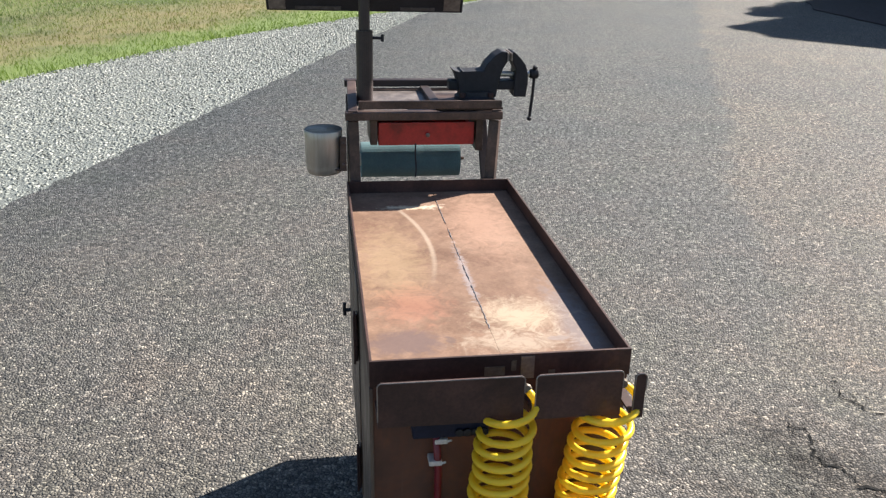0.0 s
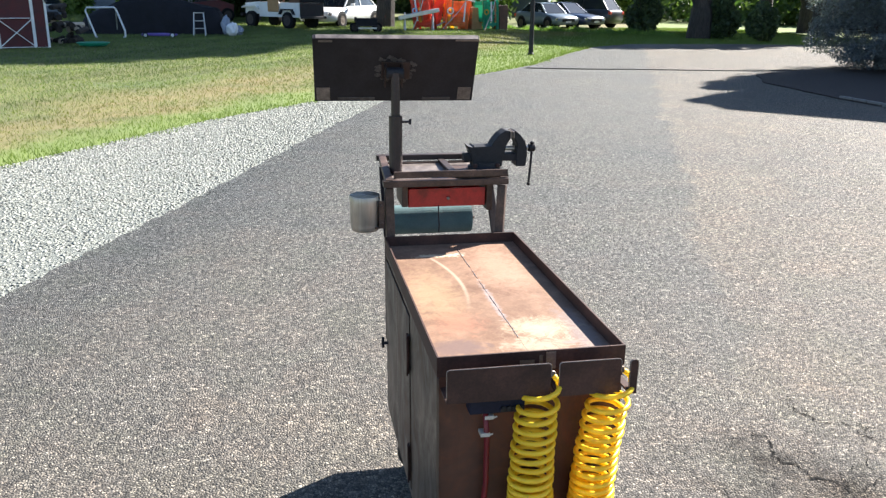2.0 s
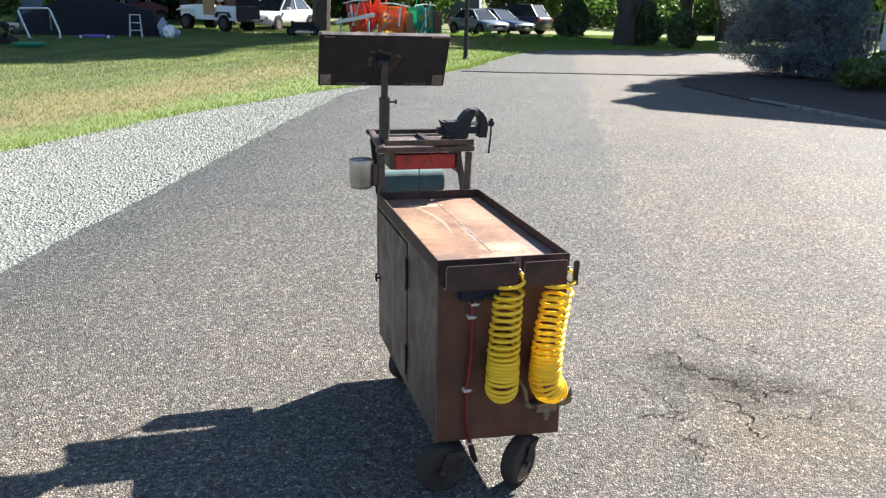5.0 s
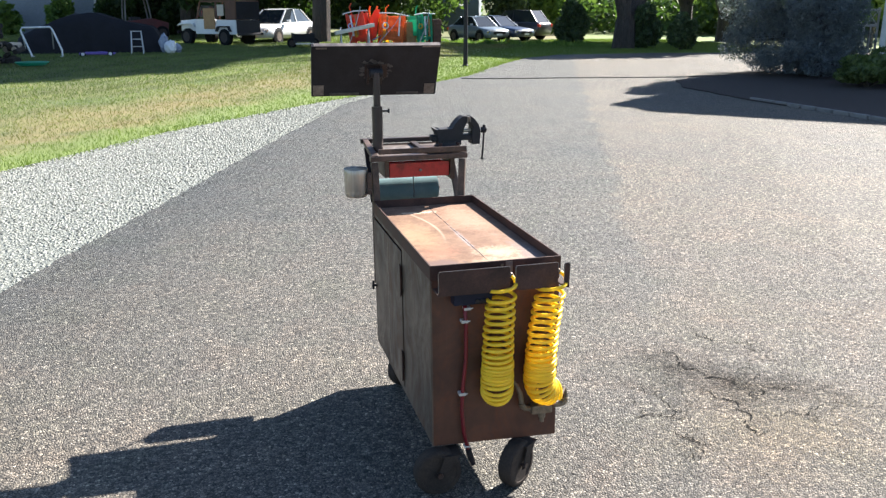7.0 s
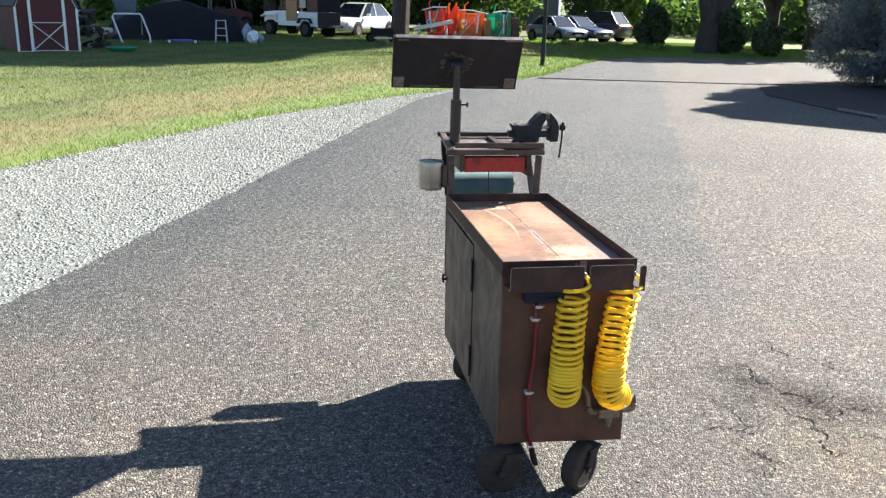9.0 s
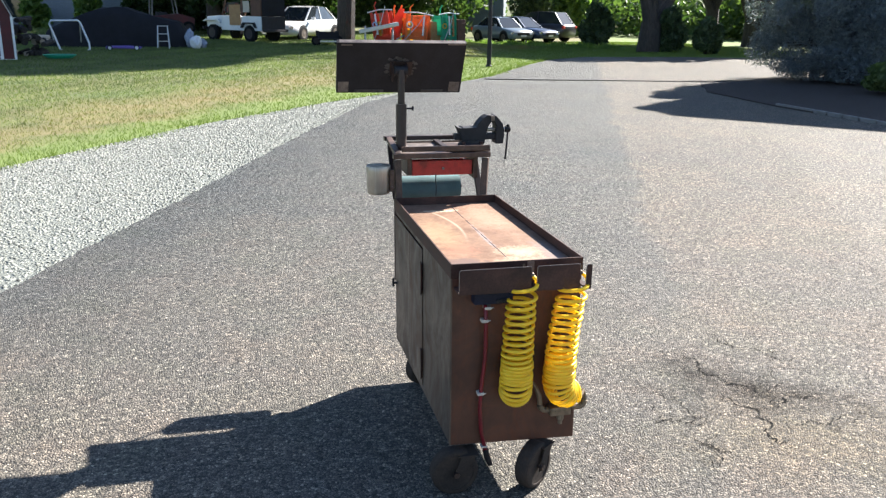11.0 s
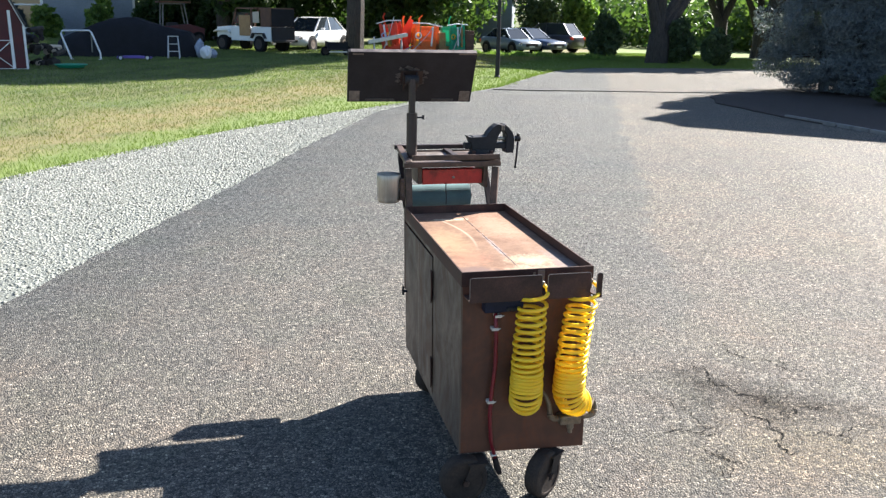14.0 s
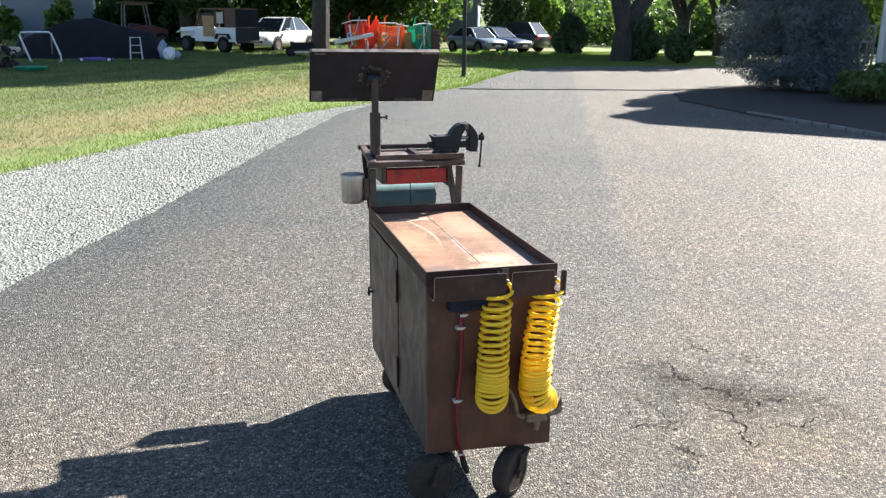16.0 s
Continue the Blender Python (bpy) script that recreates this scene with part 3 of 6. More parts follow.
def leaf_cards(places, size, rng, flat=0.0, slim=0.55):
    """Small folded leaf clumps at places: verts and triangles."""
    n = len(places)
    a = rng.normal(size=(n, 3))
    a /= np.linalg.norm(a, axis=1, keepdims=True)
    b = rng.normal(size=(n, 3))
    b[:, 2] *= 1 - flat
    b -= a * (a * b).sum(1, keepdims=True)
    b /= np.linalg.norm(b, axis=1, keepdims=True)
    s = (size * rng.uniform(0.6, 1.4, n))[:, None]
    c = np.cross(a, b)
    v = np.stack([places - a * s, places + b * s * slim + c * s * 0.25, places + a * s, places - b * s * slim + c * s * 0.25], 1).reshape(-1, 3)
    i = np.arange(n)[:, None] * 4
    return v, np.concatenate([i + [0, 1, 2], i + [0, 2, 3]], 0)


def clump_points(rng, centres, radii, n):
    """Points spread over lumps, more of them near each lump's skin."""
    which = rng.integers(0, len(centres), n)
    d = rng.normal(size=(n, 3))
    d /= np.linalg.norm(d, axis=1, keepdims=True)
    r = rng.uniform(0.45, 1.0, n) ** 0.5
    return centres[which] + d * r[:, None] * radii[which]

# ---- ground ----
ROAD_EDGE = [(-7.0, -14.0), (-3.4, -1.0), (-2.05, 2.6), (-1.24, 4.8), (0.2, 8.9), (1.62, 12.7), (3.4, 15.7), (5.84, 18.75), (8.2, 23.0), (10.34, 26.5), (12.4, 28.4), (17.0, 28.6), (22.0, 27.0), (40.0, 20.5)]
ROAD_RIGHT = [(40.0, 12.0), (20.0, 19.4), (15.0, 18.9), (12.3, 16.9), (10.3, 15.8), (9.42, 14.0), (9.18, 11.4), (9.2, 8.1), (8.6, 3.0), (7.6, -14.0)]
LAWN_EDGE = [(-15.0, -14.0), (-6.5, 0.6), (-3.04, 6.8), (-1.19, 10.0), (1.0, 12.9), (3.27, 15.5)]


def edge_x(line, y):
    ys, xs = np.array([p[1] for p in line]), np.array([p[0] for p in line])
    return np.interp(y, ys, xs)


def sheet(name, outline, z, material, jitter=0.0, step=0.25, thick=0.06):
    """A flat sheet with a slightly ragged edge and a skirt."""
    rng = random.Random(5)
    pts = []
    for (x0, y0), (x1, y1) in zip(outline, outline[1:] + outline[:1]):
        n = max(1, int(math.hypot(x1 - x0, y1 - y0) / step)) if jitter else 1
        for k in range(n):
            t = k / n
            pts.append((x0 + (x1 - x0) * t + rng.uniform(-jitter, jitter), y0 + (y1 - y0) * t + rng.uniform(-jitter, jitter)))
    b = bmesh.new()
    top = [b.verts.new((x, y, z)) for x, y in pts]
    low = [b.verts.new((x, y, z - thick)) for x, y in pts]
    f = b.faces.new(top)
    if f.calc_area() and f.normal.z < 0:
        f.normal_flip()
    for i in range(len(pts)):
        j = (i + 1) % len(pts)
        b.faces.new((top[i], low[i], low[j], top[j]))
    bmesh.ops.recalc_face_normals(b, faces=b.faces)
    bmesh.ops.triangulate(b, faces=[f])
    return part(name, b, material)


def rise_at(x, y):
    """The lawn climbs gently away from the drive."""
    edge = np.where(y < 15.5, edge_x(LAWN_EDGE, np.minimum(y, 15.5)), np.where(y < 26.5, edge_x(ROAD_EDGE[:10], np.clip(y, 15.5, 26.5)), 10.34 + 0.6 * (y - 26.5)))
    edge = np.minimum(edge, 13.0)
    return np.clip((y - 9.5) * 0.0152, 0, 0.5) * np.clip((edge - x - 0.3) / 4, 0, 1) ** 1.5


def ground_sheet():
    g = np.concatenate([[-420, -250, -150, -90, -60], np.arange(-40, 60, 1.0), [60, 75, 95, 130, 200, 300, 420]])
    n = len(g)
    X, Y = np.meshgrid(g, g)
    far = np.clip((np.hypot(X, Y) - 62) / 200, 0, 1)
    Z = -0.035 + rise_at(X, Y) + 16 * far**1.3 * (Y > 0)
    idx = np.arange(n * n).reshape(n, n)
    f = np.stack([idx[:-1, :-1], idx[:-1, 1:], idx[1:, 1:], idx[1:, :-1]], -1).reshape(-1, 4)
    return mesh_from_arrays("ground", np.stack([X, Y, Z], -1).reshape(-1, 3), f, M_GRASSBASE)


tagged(ground_sheet(), "mown lawn with dry tan patches", "lawn", kind="structure")
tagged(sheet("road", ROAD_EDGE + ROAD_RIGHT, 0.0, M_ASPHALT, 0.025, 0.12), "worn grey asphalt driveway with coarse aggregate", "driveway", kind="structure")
tagged(sheet("gravel_bed", [(x + 0.02, y) for x, y in ROAD_EDGE[:7]] + LAWN_EDGE[::-1], -0.018, surface("gravel_dust", (0.14, 0.15, 0.136), (0.19, 0.202, 0.182), 20, 120, 0.95, 0, 1, 0.01)), "grey gravel strip beside the driveway", "gravel", kind="structure")


def gravel_material():
    m, nt, bsdf = node_mat("crushed_stone")
    geo = nt.nodes.new("ShaderNodeNewGeometry")
    col = ramp(nt, geo.outputs["Random Per Island"], [(0.0, (0.075, 0.077, 0.07)), (0.12, (0.15, 0.155, 0.14)), (0.4, (0.22, 0.228, 0.203)), (0.85, (0.29, 0.296, 0.262)), (1.0, (0.43, 0.42, 0.37))])
    vec = coords(nt)
    col = mix(nt, 1.0, col, ramp(nt, noise_tex(nt, vec, 90, 3), [(0.3, (0.8,) * 3), (0.7, (1.1,) * 3)]), "MULTIPLY")
    nt.links.new(col, bsdf.inputs["Base Color"])
    bsdf.inputs["Roughness"].default_value = 1.0
    bsdf.inputs["Specular IOR Level"].default_value = 0.1
    return m


M_GRAVEL = gravel_material()


def scatter_stones():
    rng = np.random.default_rng(3)
    n = 190000
    y = rng.uniform(-2.2, 15.6, n * 2)
    x = rng.uniform(-6.5, 4.0, n * 2)
    left, right = edge_x(LAWN_EDGE, y), edge_x(ROAD_EDGE, y)
    keep = (x > left - 0.12) & (x < right + 0.01 + 0.3 * rng.random(n * 2) ** 5) & (x > -6)
    x, y = x[keep], y[keep]
    n = len(x)
    base = np.array([(1, 0, 0), (-0.5, 0.87, 0), (-0.5, -0.87, 0), (0.55, 0.3, 0.5), (-0.6, 0.35, 0.42), (0.05, -0.62, 0.48)])
    tris = np.array([(0, 1, 4), (0, 4, 3), (1, 2, 4), (2, 5, 4), (2, 0, 5), (0, 3, 5), (3, 4, 5)])
    s = rng.uniform(0.008, 0.019, n) * (1 + y * 0.02)
    ang = rng.uniform(0, 6.28, n)
    v = base[None] * (1 + rng.uniform(-0.3, 0.3, (n, 6, 3)))
    c, d = np.cos(ang)[:, None], np.sin(ang)[:, None]
    vx, vy, vz = v[..., 0] * c - v[..., 1] * d, v[..., 0] * d + v[..., 1] * c, v[..., 2] * rng.uniform(0.6, 1.3, n)[:, None]
    out = np.stack([x[:, None] + vx * s[:, None], y[:, None] + vy * s[:, None], -0.022 + vz * s[:, None]], -1).reshape(-1, 3)
    f = (np.arange(n)[:, None, None] * 6 + tris[None]).reshape(-1, 3)
    return mesh_from_arrays("gravel_stones", out, f, M_GRAVEL)


def road_grit():
    """Aggregate standing proud of the worn paving near the cart."""
    rng = np.random.default_rng(14)
    n = 420000
    y = -0.9 + 9.5 * rng.random(n) ** 1.6
    x = rng.uniform(-3.4, 7.0, n)
    keep = (x > edge_x(ROAD_EDGE, y) + 0.04) & (x > -1.75 - 0.3 * (y + 1)) & (x < 1.9 + 0.55 * (y + 1)) & (rng.random(n) < 1.15 - y / 8.6)
    x, y = x[keep], y[keep]
    n = len(x)
    ang = rng.uniform(0, 6.28, n)
    s = rng.uniform(0.0022, 0.0056, n) * (1 + 0.05 * y)
    corner = np.array([(1, 0), (-0.5, 0.87), (-0.5, -0.87)])
    c, d = np.cos(ang)[:, None], np.sin(ang)[:, None]
    r = rng.uniform(0.7, 1.3, (n, 3))
    vx = (corner[:, 0] * c - corner[:, 1] * d) * r
    vy = (corner[:, 0] * d + corner[:, 1] * c) * r
    low = np.stack([x[:, None] + vx * s[:, None], y[:, None] + vy * s[:, None], np.full((n, 3), -0.0005)], -1)
    top = np.stack([x[:, None] + (vx * 0.62) * s[:, None], y[:, None] + (vy * 0.62) * s[:, None], s[:, None] * rng.uniform(0.2, 0.55, (n, 3))], -1)
    v = np.concatenate([low, top], 1).reshape(-1, 3)
    tris = np.array([(3, 4, 5), (0, 1, 4), (0, 4, 3), (1, 2, 5), (1, 5, 4), (2, 0, 3), (2, 3, 5)])
    return mesh_from_arrays("road_grit", v, (np.arange(n)[:, None, None] * 6 + tris[None]).reshape(-1, 3), asphalt_material("road_aggregate", True))


tagged(road_grit(), "proud stones of the worn asphalt", "aggregate", kind="stuff")
tagged(scatter_stones(), "loose crushed pale grey stones", "gravel", kind="stuff")


def grass_blades():
    rng = np.random.default_rng(8)
    n = 900000
    y = -1 + 47 * rng.random(n) ** 1.15
    x = rng.uniform(-18, 26, n)
    left = np.where(y < 15.5, edge_x(LAWN_EDGE, y), edge_x(ROAD_EDGE[:11], y))
    left = np.where(y > 29.0, 40, left + 0.07 * np.sin(2.3 * y) + 0.05 * np.sin(5.7 * y + 1) + 0.035 * np.sin(13 * y))
    fringe = rng.random(n) ** 2 * 0.25
    keep = (x < left + fringe * 0.4) & (x > -0.55 * (y + 4) - 2) & (x < 0.75 * (y + 4))
    x, y, left = x[keep], y[keep], left[keep]
    n = len(x)
    tall = np.where(left - x < 0.18, 2.1, np.where(left - x < 0.5, 1.4, 1.0)) * rng.uniform(0.02, 0.052, n) * (1 + y / 60)
    wide = rng.uniform(0.002, 0.0045, n) * (1 + y / 13)
    ang = rng.uniform(0, 6.28, n)
    lean = rng.normal(0, 0.5, (n, 2)) * tall[:, None]
    p = np.stack([x, y, rise_at(x, y) - 0.04], -1)
    w = np.stack([np.cos(ang), np.sin(ang), 0 * ang], -1) * wide[:, None]
    tip = p + np.stack([lean[:, 0], lean[:, 1], tall], -1)
    v = np.stack([p - w, p + w, tip], 1).reshape(-1, 3)
    return mesh_from_arrays("grass", v, np.arange(3 * n).reshape(-1, 3), M_GRASS)


tagged(grass_blades(), "short sunlit grass blades with drying tips", "grass", kind="stuff")

# planting bed with its edging
BED = [(9.16, 11.4), (9.4, 14.02), (10.28, 15.83), (12.28, 16.93), (15.0, 18.93), (26.0, 22.0), (30.0, 13.0), (30.0, -6.0), (8.6, -6.0), (8.7, 3.0), (9.3, 8.1)]
tagged(sheet("planting_bed", BED, 0.022, M_MULCH, 0.03, 0.3, 0.07), "dark bark mulch bed beside the driveway", "mulch bed", kind="structure")


def edging():
    ob = empty("kerb")
    pts = [(9.12, 6.6), (9.24, 8.3), (9.24, 9.9), (9.2, 11.3)]
    for (x0, y0), (x1, y1) in zip(pts, pts[1:]):
        n = 4
        for k in range(n):
            a, c = k / n + 0.012, (k + 1) / n - 0.012
            part("edging_stone", bar((x0 + (x1 - x0) * a, y0 + (y1 - y0) * a, 0.005), (x0 + (x1 - x0) * c, y0 + (y1 - y0) * c, 0.005), 0.07, 0.11, 0.012), M_KERB, ob)
    return ob


tagged(edging(), "low concrete edging along the mulch bed", "kerb", kind="structure")
joint = bmesh.new()
line = [(5.4, 17.85), (6.6, 17.5), (8.0, 17.3), (9.4, 17.0), (10.6, 16.75), (12.2, 16.95)]
tube([(x, y, 0.001) for x, y in line], 0.022, 6, joint)
tagged(part("joint", joint, M_TAR), "dark tar joint across the driveway", "joint", kind="structure")



def cracks():
    """Frost cracks round the sunken patch: ragged dark furrows, widest at mid-length."""
    rng = random.Random(31)
    b = bmesh.new()
    runs = [[(1.69, 1.15), (1.79, 0.91), (1.94, 0.86)], [(1.85, 0.85), (1.91, 0.73)], [(1.42, 0.9), (1.46, 0.56), (1.56, 0.26)],
            [(1.37, 0.48), (1.42, 0.17), (1.36, 0.03), (1.41, 0.04)], [(1.5, 0.17), (1.65, 0.13), (1.89, 0.15)], [(0.95, 0.3), (1.16, 0.22)],
            [(1.07, 0.17), (1.09, 0.03), (1.13, 0.01)], [(1.09, 0.53), (1.1, 0.26)], [(1.5, 0.28), (1.65, 0.4), (1.77, 0.34)], [(1.47, 0.42), (1.83, 0.7)], [(1.04, 0.1), (1.03, -0.08)]]
    twigs = []
    for k, run in enumerate(runs):
        for _ in range(3):
            i = rng.randrange(len(run) - 1)
            p = Vector(run[i]).lerp(Vector(run[i + 1]), rng.random())
            a = rng.uniform(0, 6.28)
            d = rng.uniform(0.05, 0.16)
            twigs.append([tuple(p), tuple(p + Vector((d * math.cos(a), d * math.sin(a))))])
    for k, run in enumerate(runs + twigs):
        wide = (0.0042 if k in (2, 3) else 0.0024) if k < len(runs) else 0.0015
        pts = [Vector(p) for p in run]
        for spread in (0.1, 0.12, 0.14, 0.14):
            fine = [pts[0]]
            for p, q in zip(pts, pts[1:]):
                d = q - p
                fine += [(p + q) / 2 + Vector((-d.y, d.x)) * rng.choice((-1, 1)) * spread * rng.uniform(0.5, 2.2), q]
            pts = fine
        n = len(pts)
        left, right = [], []
        for i, p in enumerate(pts):
            d = (pts[min(i + 1, n - 1)] - pts[max(i - 1, 0)]).normalized()
            w = wide * (0.2 + math.sin(math.pi * i / (n - 1)) ** 0.6) * rng.choice((0.15, 0.5, 0.9, 1.4))
            left.append(b.verts.new((p.x - d.y * w, p.y + d.x * w, 0.0035)))
            right.append(b.verts.new((p.x + d.y * w, p.y - d.x * w, 0.003)))
        for i in range(n - 1):
            b.faces.new((left[i], right[i], right[i + 1], left[i + 1]))
    return tagged(part("crack", b, M_CRACK), "dark ragged frost cracks in the driveway", "cracks", kind="structure")


cracks()

# ---- welding cart ----
W, L, H, BASE = 0.457, 1.005, 0.83, 0.165
DECK = 0.796
SEAM = 0.238
RACK = Matrix.Translation((0.15, -1.3, 1.58)) @ Matrix.Scale(1.0163, 4) @ Matrix.Translation((-0.15, 1.3, -1.58))


def coil_points(top, lean, turn_dir, radii, pitches, bend, per=28):
    """A hanging coil: stretched loops above, packed ones below, the last fanned round a bend."""
    out = []
    z, x, total = top[2], top[0], sum(pitches)
    start, n = len(pitches), len(pitches) * per
    hinge = Vector((turn_dir[0], turn_dir[1], 0)).normalized()
    for i in range(n + 1):
        u = i / per
        k = min(int(u), start - 1)
        drop = sum(pitches[:k]) + pitches[k] * (u - k)
        f = drop / total
        a = 2 * math.pi * u - math.pi / 2
        r = radii[0] + (radii[1] - radii[0]) * f + 0.0012 * math.sin(2.3 * u)
        sway = 0.0016 * math.sin(1.7 * u + 0.6)
        c = Vector((top[0] + lean[0] * f + lean[1] * math.sin(math.pi * f) + sway, top[1], top[2] - drop))
        out.append(c + r * Vector((-math.sin(a), -math.cos(a), 0)))
    low = Vector((top[0] + lean[0], top[1], top[2] - total))
    loops, reach, sweep = bend
    pivot = low + hinge * reach
    for i in range(1, int(loops * per) + 1):
        u = i / per
        a = 2 * math.pi * u - math.pi / 2
        th = math.radians(sweep) * (u / loops)
        axis = hinge * math.sin(th) - Vector((0, 0, 1)) * math.cos(th)
        outward = -hinge * math.cos(th) - Vector((0, 0, 1)) * math.sin(th)
        wide = axis.cross(outward)
        c = pivot + outward * reach
        p = Vector((-math.sin(a), -math.cos(a), 0))
        p0 = -hinge
        w0 = Vector((0, 0, -1)).cross(p0)
        r = radii[1] + 0.001 * math.sin(2.3 * u)
        out.append(c + r * (p.dot(p0) * outward + p.dot(w0) * wide))
    return out


def caster(parent, place, facing):
    """A swivel caster whose wheel faces the given degrees."""
    ob = empty("caster")
    ob.parent = parent
    r, w = 0.084, 0.054
    m = pose(0, 0, r, 90, 0, 0)
    part("tyre", lathe([(0.05, -w / 2 + 0.004), (0.064, -w / 2 + 0.003), (0.0645, -w / 2), (0.07, -w / 2), (r - 0.007, -w / 2 + 0.001), (r - 0.002, -w / 2 + 0.006), (r, -w / 2 + 0.012), (r, w / 2 - 0.012), (r - 0.002, w / 2 - 0.006), (r - 0.007, w / 2 - 0.001), (0.07, w / 2), (0.0645, w / 2), (0.064, w / 2 - 0.003), (0.05, w / 2 - 0.004)], 44, m), M_TYRE, ob)
    part("rim", lathe([(0.012, -0.02), (0.03, -0.02), (0.034, -0.011), (0.046, -0.012), (0.051, -0.02), (0.051, 0.02), (0.046, 0.012), (0.034, 0.011), (0.03, 0.02), (0.012, 0.02)], 28, m), M_WHEEL, ob)
    fork = bmesh.new()
    for s in (-1, 1):
        prism([(-0.012, r - 0.014), (0.012, r - 0.014), (0.074, 0.15), (0.018, 0.15)], s * 0.034 - 0.002, s * 0.034 + 0.002, 1, 0, fork)
    box((0.006, -0.038, 0.148), (0.08, 0.038, 0.153), 0.001, fork)
    part("fork", fork, M_TYRE, ob)
    axle = lathe([(0.006, -0.042), (0.006, 0.042)], 10, m)
    lathe([(0.011, -0.044), (0.011, -0.036)], 6, m, axle)
    lathe([(0.011, 0.036), (0.011, 0.044)], 6, m, axle)
    part("axle_bolt", axle, M_RACK, ob)
    ob.matrix_world = pose(*place, 0, 0, facing)
    return ob


def welding_cart():
    ob = empty("welding_cart", (W / 2, L / 2, 0))
    made = []

    def add(name, b, mat, label="", smooth=False, parent=None):
        p = part(name, b, mat, None, label, smooth)
        made.append((p, parent))
        return p

    t = 0.004
    # body of welded sheet
    add("front_panel", box((0.001, 0, BASE), (W - 0.001, t, H - 0.052), 0.001), M_BROWN, "rust-brown sheet steel front")
    add("back_panel", box((0.001, L - t, BASE), (W - 0.001, L, H - 0.052), 0.001), M_BROWN)
    add("side_panel", box((W - t, t, BASE + 0.07), (W, L - t, H - 0.052), 0.001), M_BROWN)
    add("side_panel", box((0, t, BASE), (t, 0.433, H - 0.052), 0.001), M_STEEL, "grey-brown mill-scale steel side")
    add("door_header", box((0, 0.433, 0.762), (t, L - t, H - 0.052), 0.001), M_STEEL)
    add("door_sill", box((0, 0.433, BASE), (t, L - t, BASE + 0.022), 0.001), M_STEEL)
    add("floor_panel", box((t, t, BASE + 0.09), (W - t, L - t, BASE + 0.095)), M_STEEL)
    corner = bmesh.new()
    box((-0.003, -0.003, BASE), (0.003, 0.0, H - 0.053), 0.001, corner)
    box((-0.003, 0.0, BASE), (0.0, 0.006, H - 0.053), 0.001, corner)
    add("corner_angle", corner, M_STEEL, "paler worn corner angle")
    # door on the side
    door = add("door", box((-0.003, 0.442, BASE + 0.028), (0.001, L - 0.012, 0.755), 0.0015), M_STEEL, "grey mill-scale steel door, shut")
    for z0 in (0.228, 0.583):
        h = bmesh.new()
        for k in range(3):
            tube([(-0.007, 0.43, z0 + k * 0.04), (-0.007, 0.43, z0 + k * 0.04 + 0.0385)], 0.0032, 8, h)
        add("hinge", h, M_RIM, parent=door)
        add("hinge_leaf", box((-0.006, 0.437, z0 + 0.002), (-0.003, 0.456, z0 + 0.116), 0.0008), M_STEEL, parent=door)
        add("hinge_pin", tube([(-0.01, 0.43, z0 - 0.006), (-0.012, 0.418, z0), (-0.012, 0.414, z0 + 0.06), (-0.012, 0.418, z0 + 0.12), (-0.01, 0.43, z0 + 0.126)], 0.0028, 6), M_RIM, parent=door)
    add("bare_seam", box((-0.0038, 0.688, BASE + 0.04), (-0.003, 0.695, 0.748), 0.0003), M_SCUFF, "bright worn seam", parent=door)
    hd = tube([(-0.004, 0.955, 0.452), (-0.02, 0.955, 0.452)], 0.006, 8)
    tube([(-0.02, 0.955, 0.435), (-0.022, 0.955, 0.452), (-0.02, 0.955, 0.475)], 0.005, 8, hd)
    add("door_handle", hd, M_BLACK, parent=door)
    # tray: four sides of angle iron and two plates
    z0 = H - 0.0515
    add("tray_rim", box((-0.002, -0.002, z0), (W + 0.002, 0.003, H), 0.001), M_RIM)
    add("tray_rim", box((-0.002, L - 0.003, z0), (W + 0.002, L + 0.002, H), 0.001), M_RIM)
    add("tray_rim", box((-0.002, 0.003, z0), (0.003, L - 0.003, H), 0.001), M_RIM)
    add("tray_rim", box((W - 0.003, 0.003, z0), (W + 0.002, L - 0.003, H), 0.001), M_RIM)
    add("tray_plate", box((0.003, 0.003, DECK - 0.006), (SEAM - 0.0001, L - 0.003, DECK), 0.0005), M_PLATE, "rust-brown steel plate with pale scorch marks")
    add("tray_plate", box((SEAM + 0.0001, 0.003, DECK - 0.006), (W - 0.003, L - 0.003, DECK), 0.0005), M_PLATE, "rust-brown steel plate with pale scorch marks")
    rng = random.Random(2)
    for a, c in ((0.02, 0.06), (0.16, 0.36), (0.38, 0.47), (0.5, 0.6), (0.63, 0.7), (0.74, 0.93)):
        n = int((c - a) / 0.006)
        pts = [(SEAM + rng.uniform(-0.0012, 0.0012), a + (c - a) * k / n, DECK - 0.0003 + rng.uniform(0, 0.0005)) for k in range(n + 1)]
        add("weld_bead", tube(pts, [0.0013 + rng.uniform(-0.0005, 0.0007) for _ in pts], 6), M_SEAM)
    tab = box((0.26, -0.0035, z0 + 0.004), (0.284, -0.002, H - 0.004))
    add("weld_mark", tab, M_SCUFF)
    for x0, x1, za, zb in ((0.196, 0.232, 0.012, 0.03), (0.243, 0.252, 0.02, 0.04), (0.31, 0.322, 0.008, 0.018)):
        add("weld_mark", box((x0, -0.0032, z0 + za), (x1, -0.002, z0 + zb), 0.0004), M_BRASS)
    # slotted hanger of angle iron across the front
    y0 = -0.078
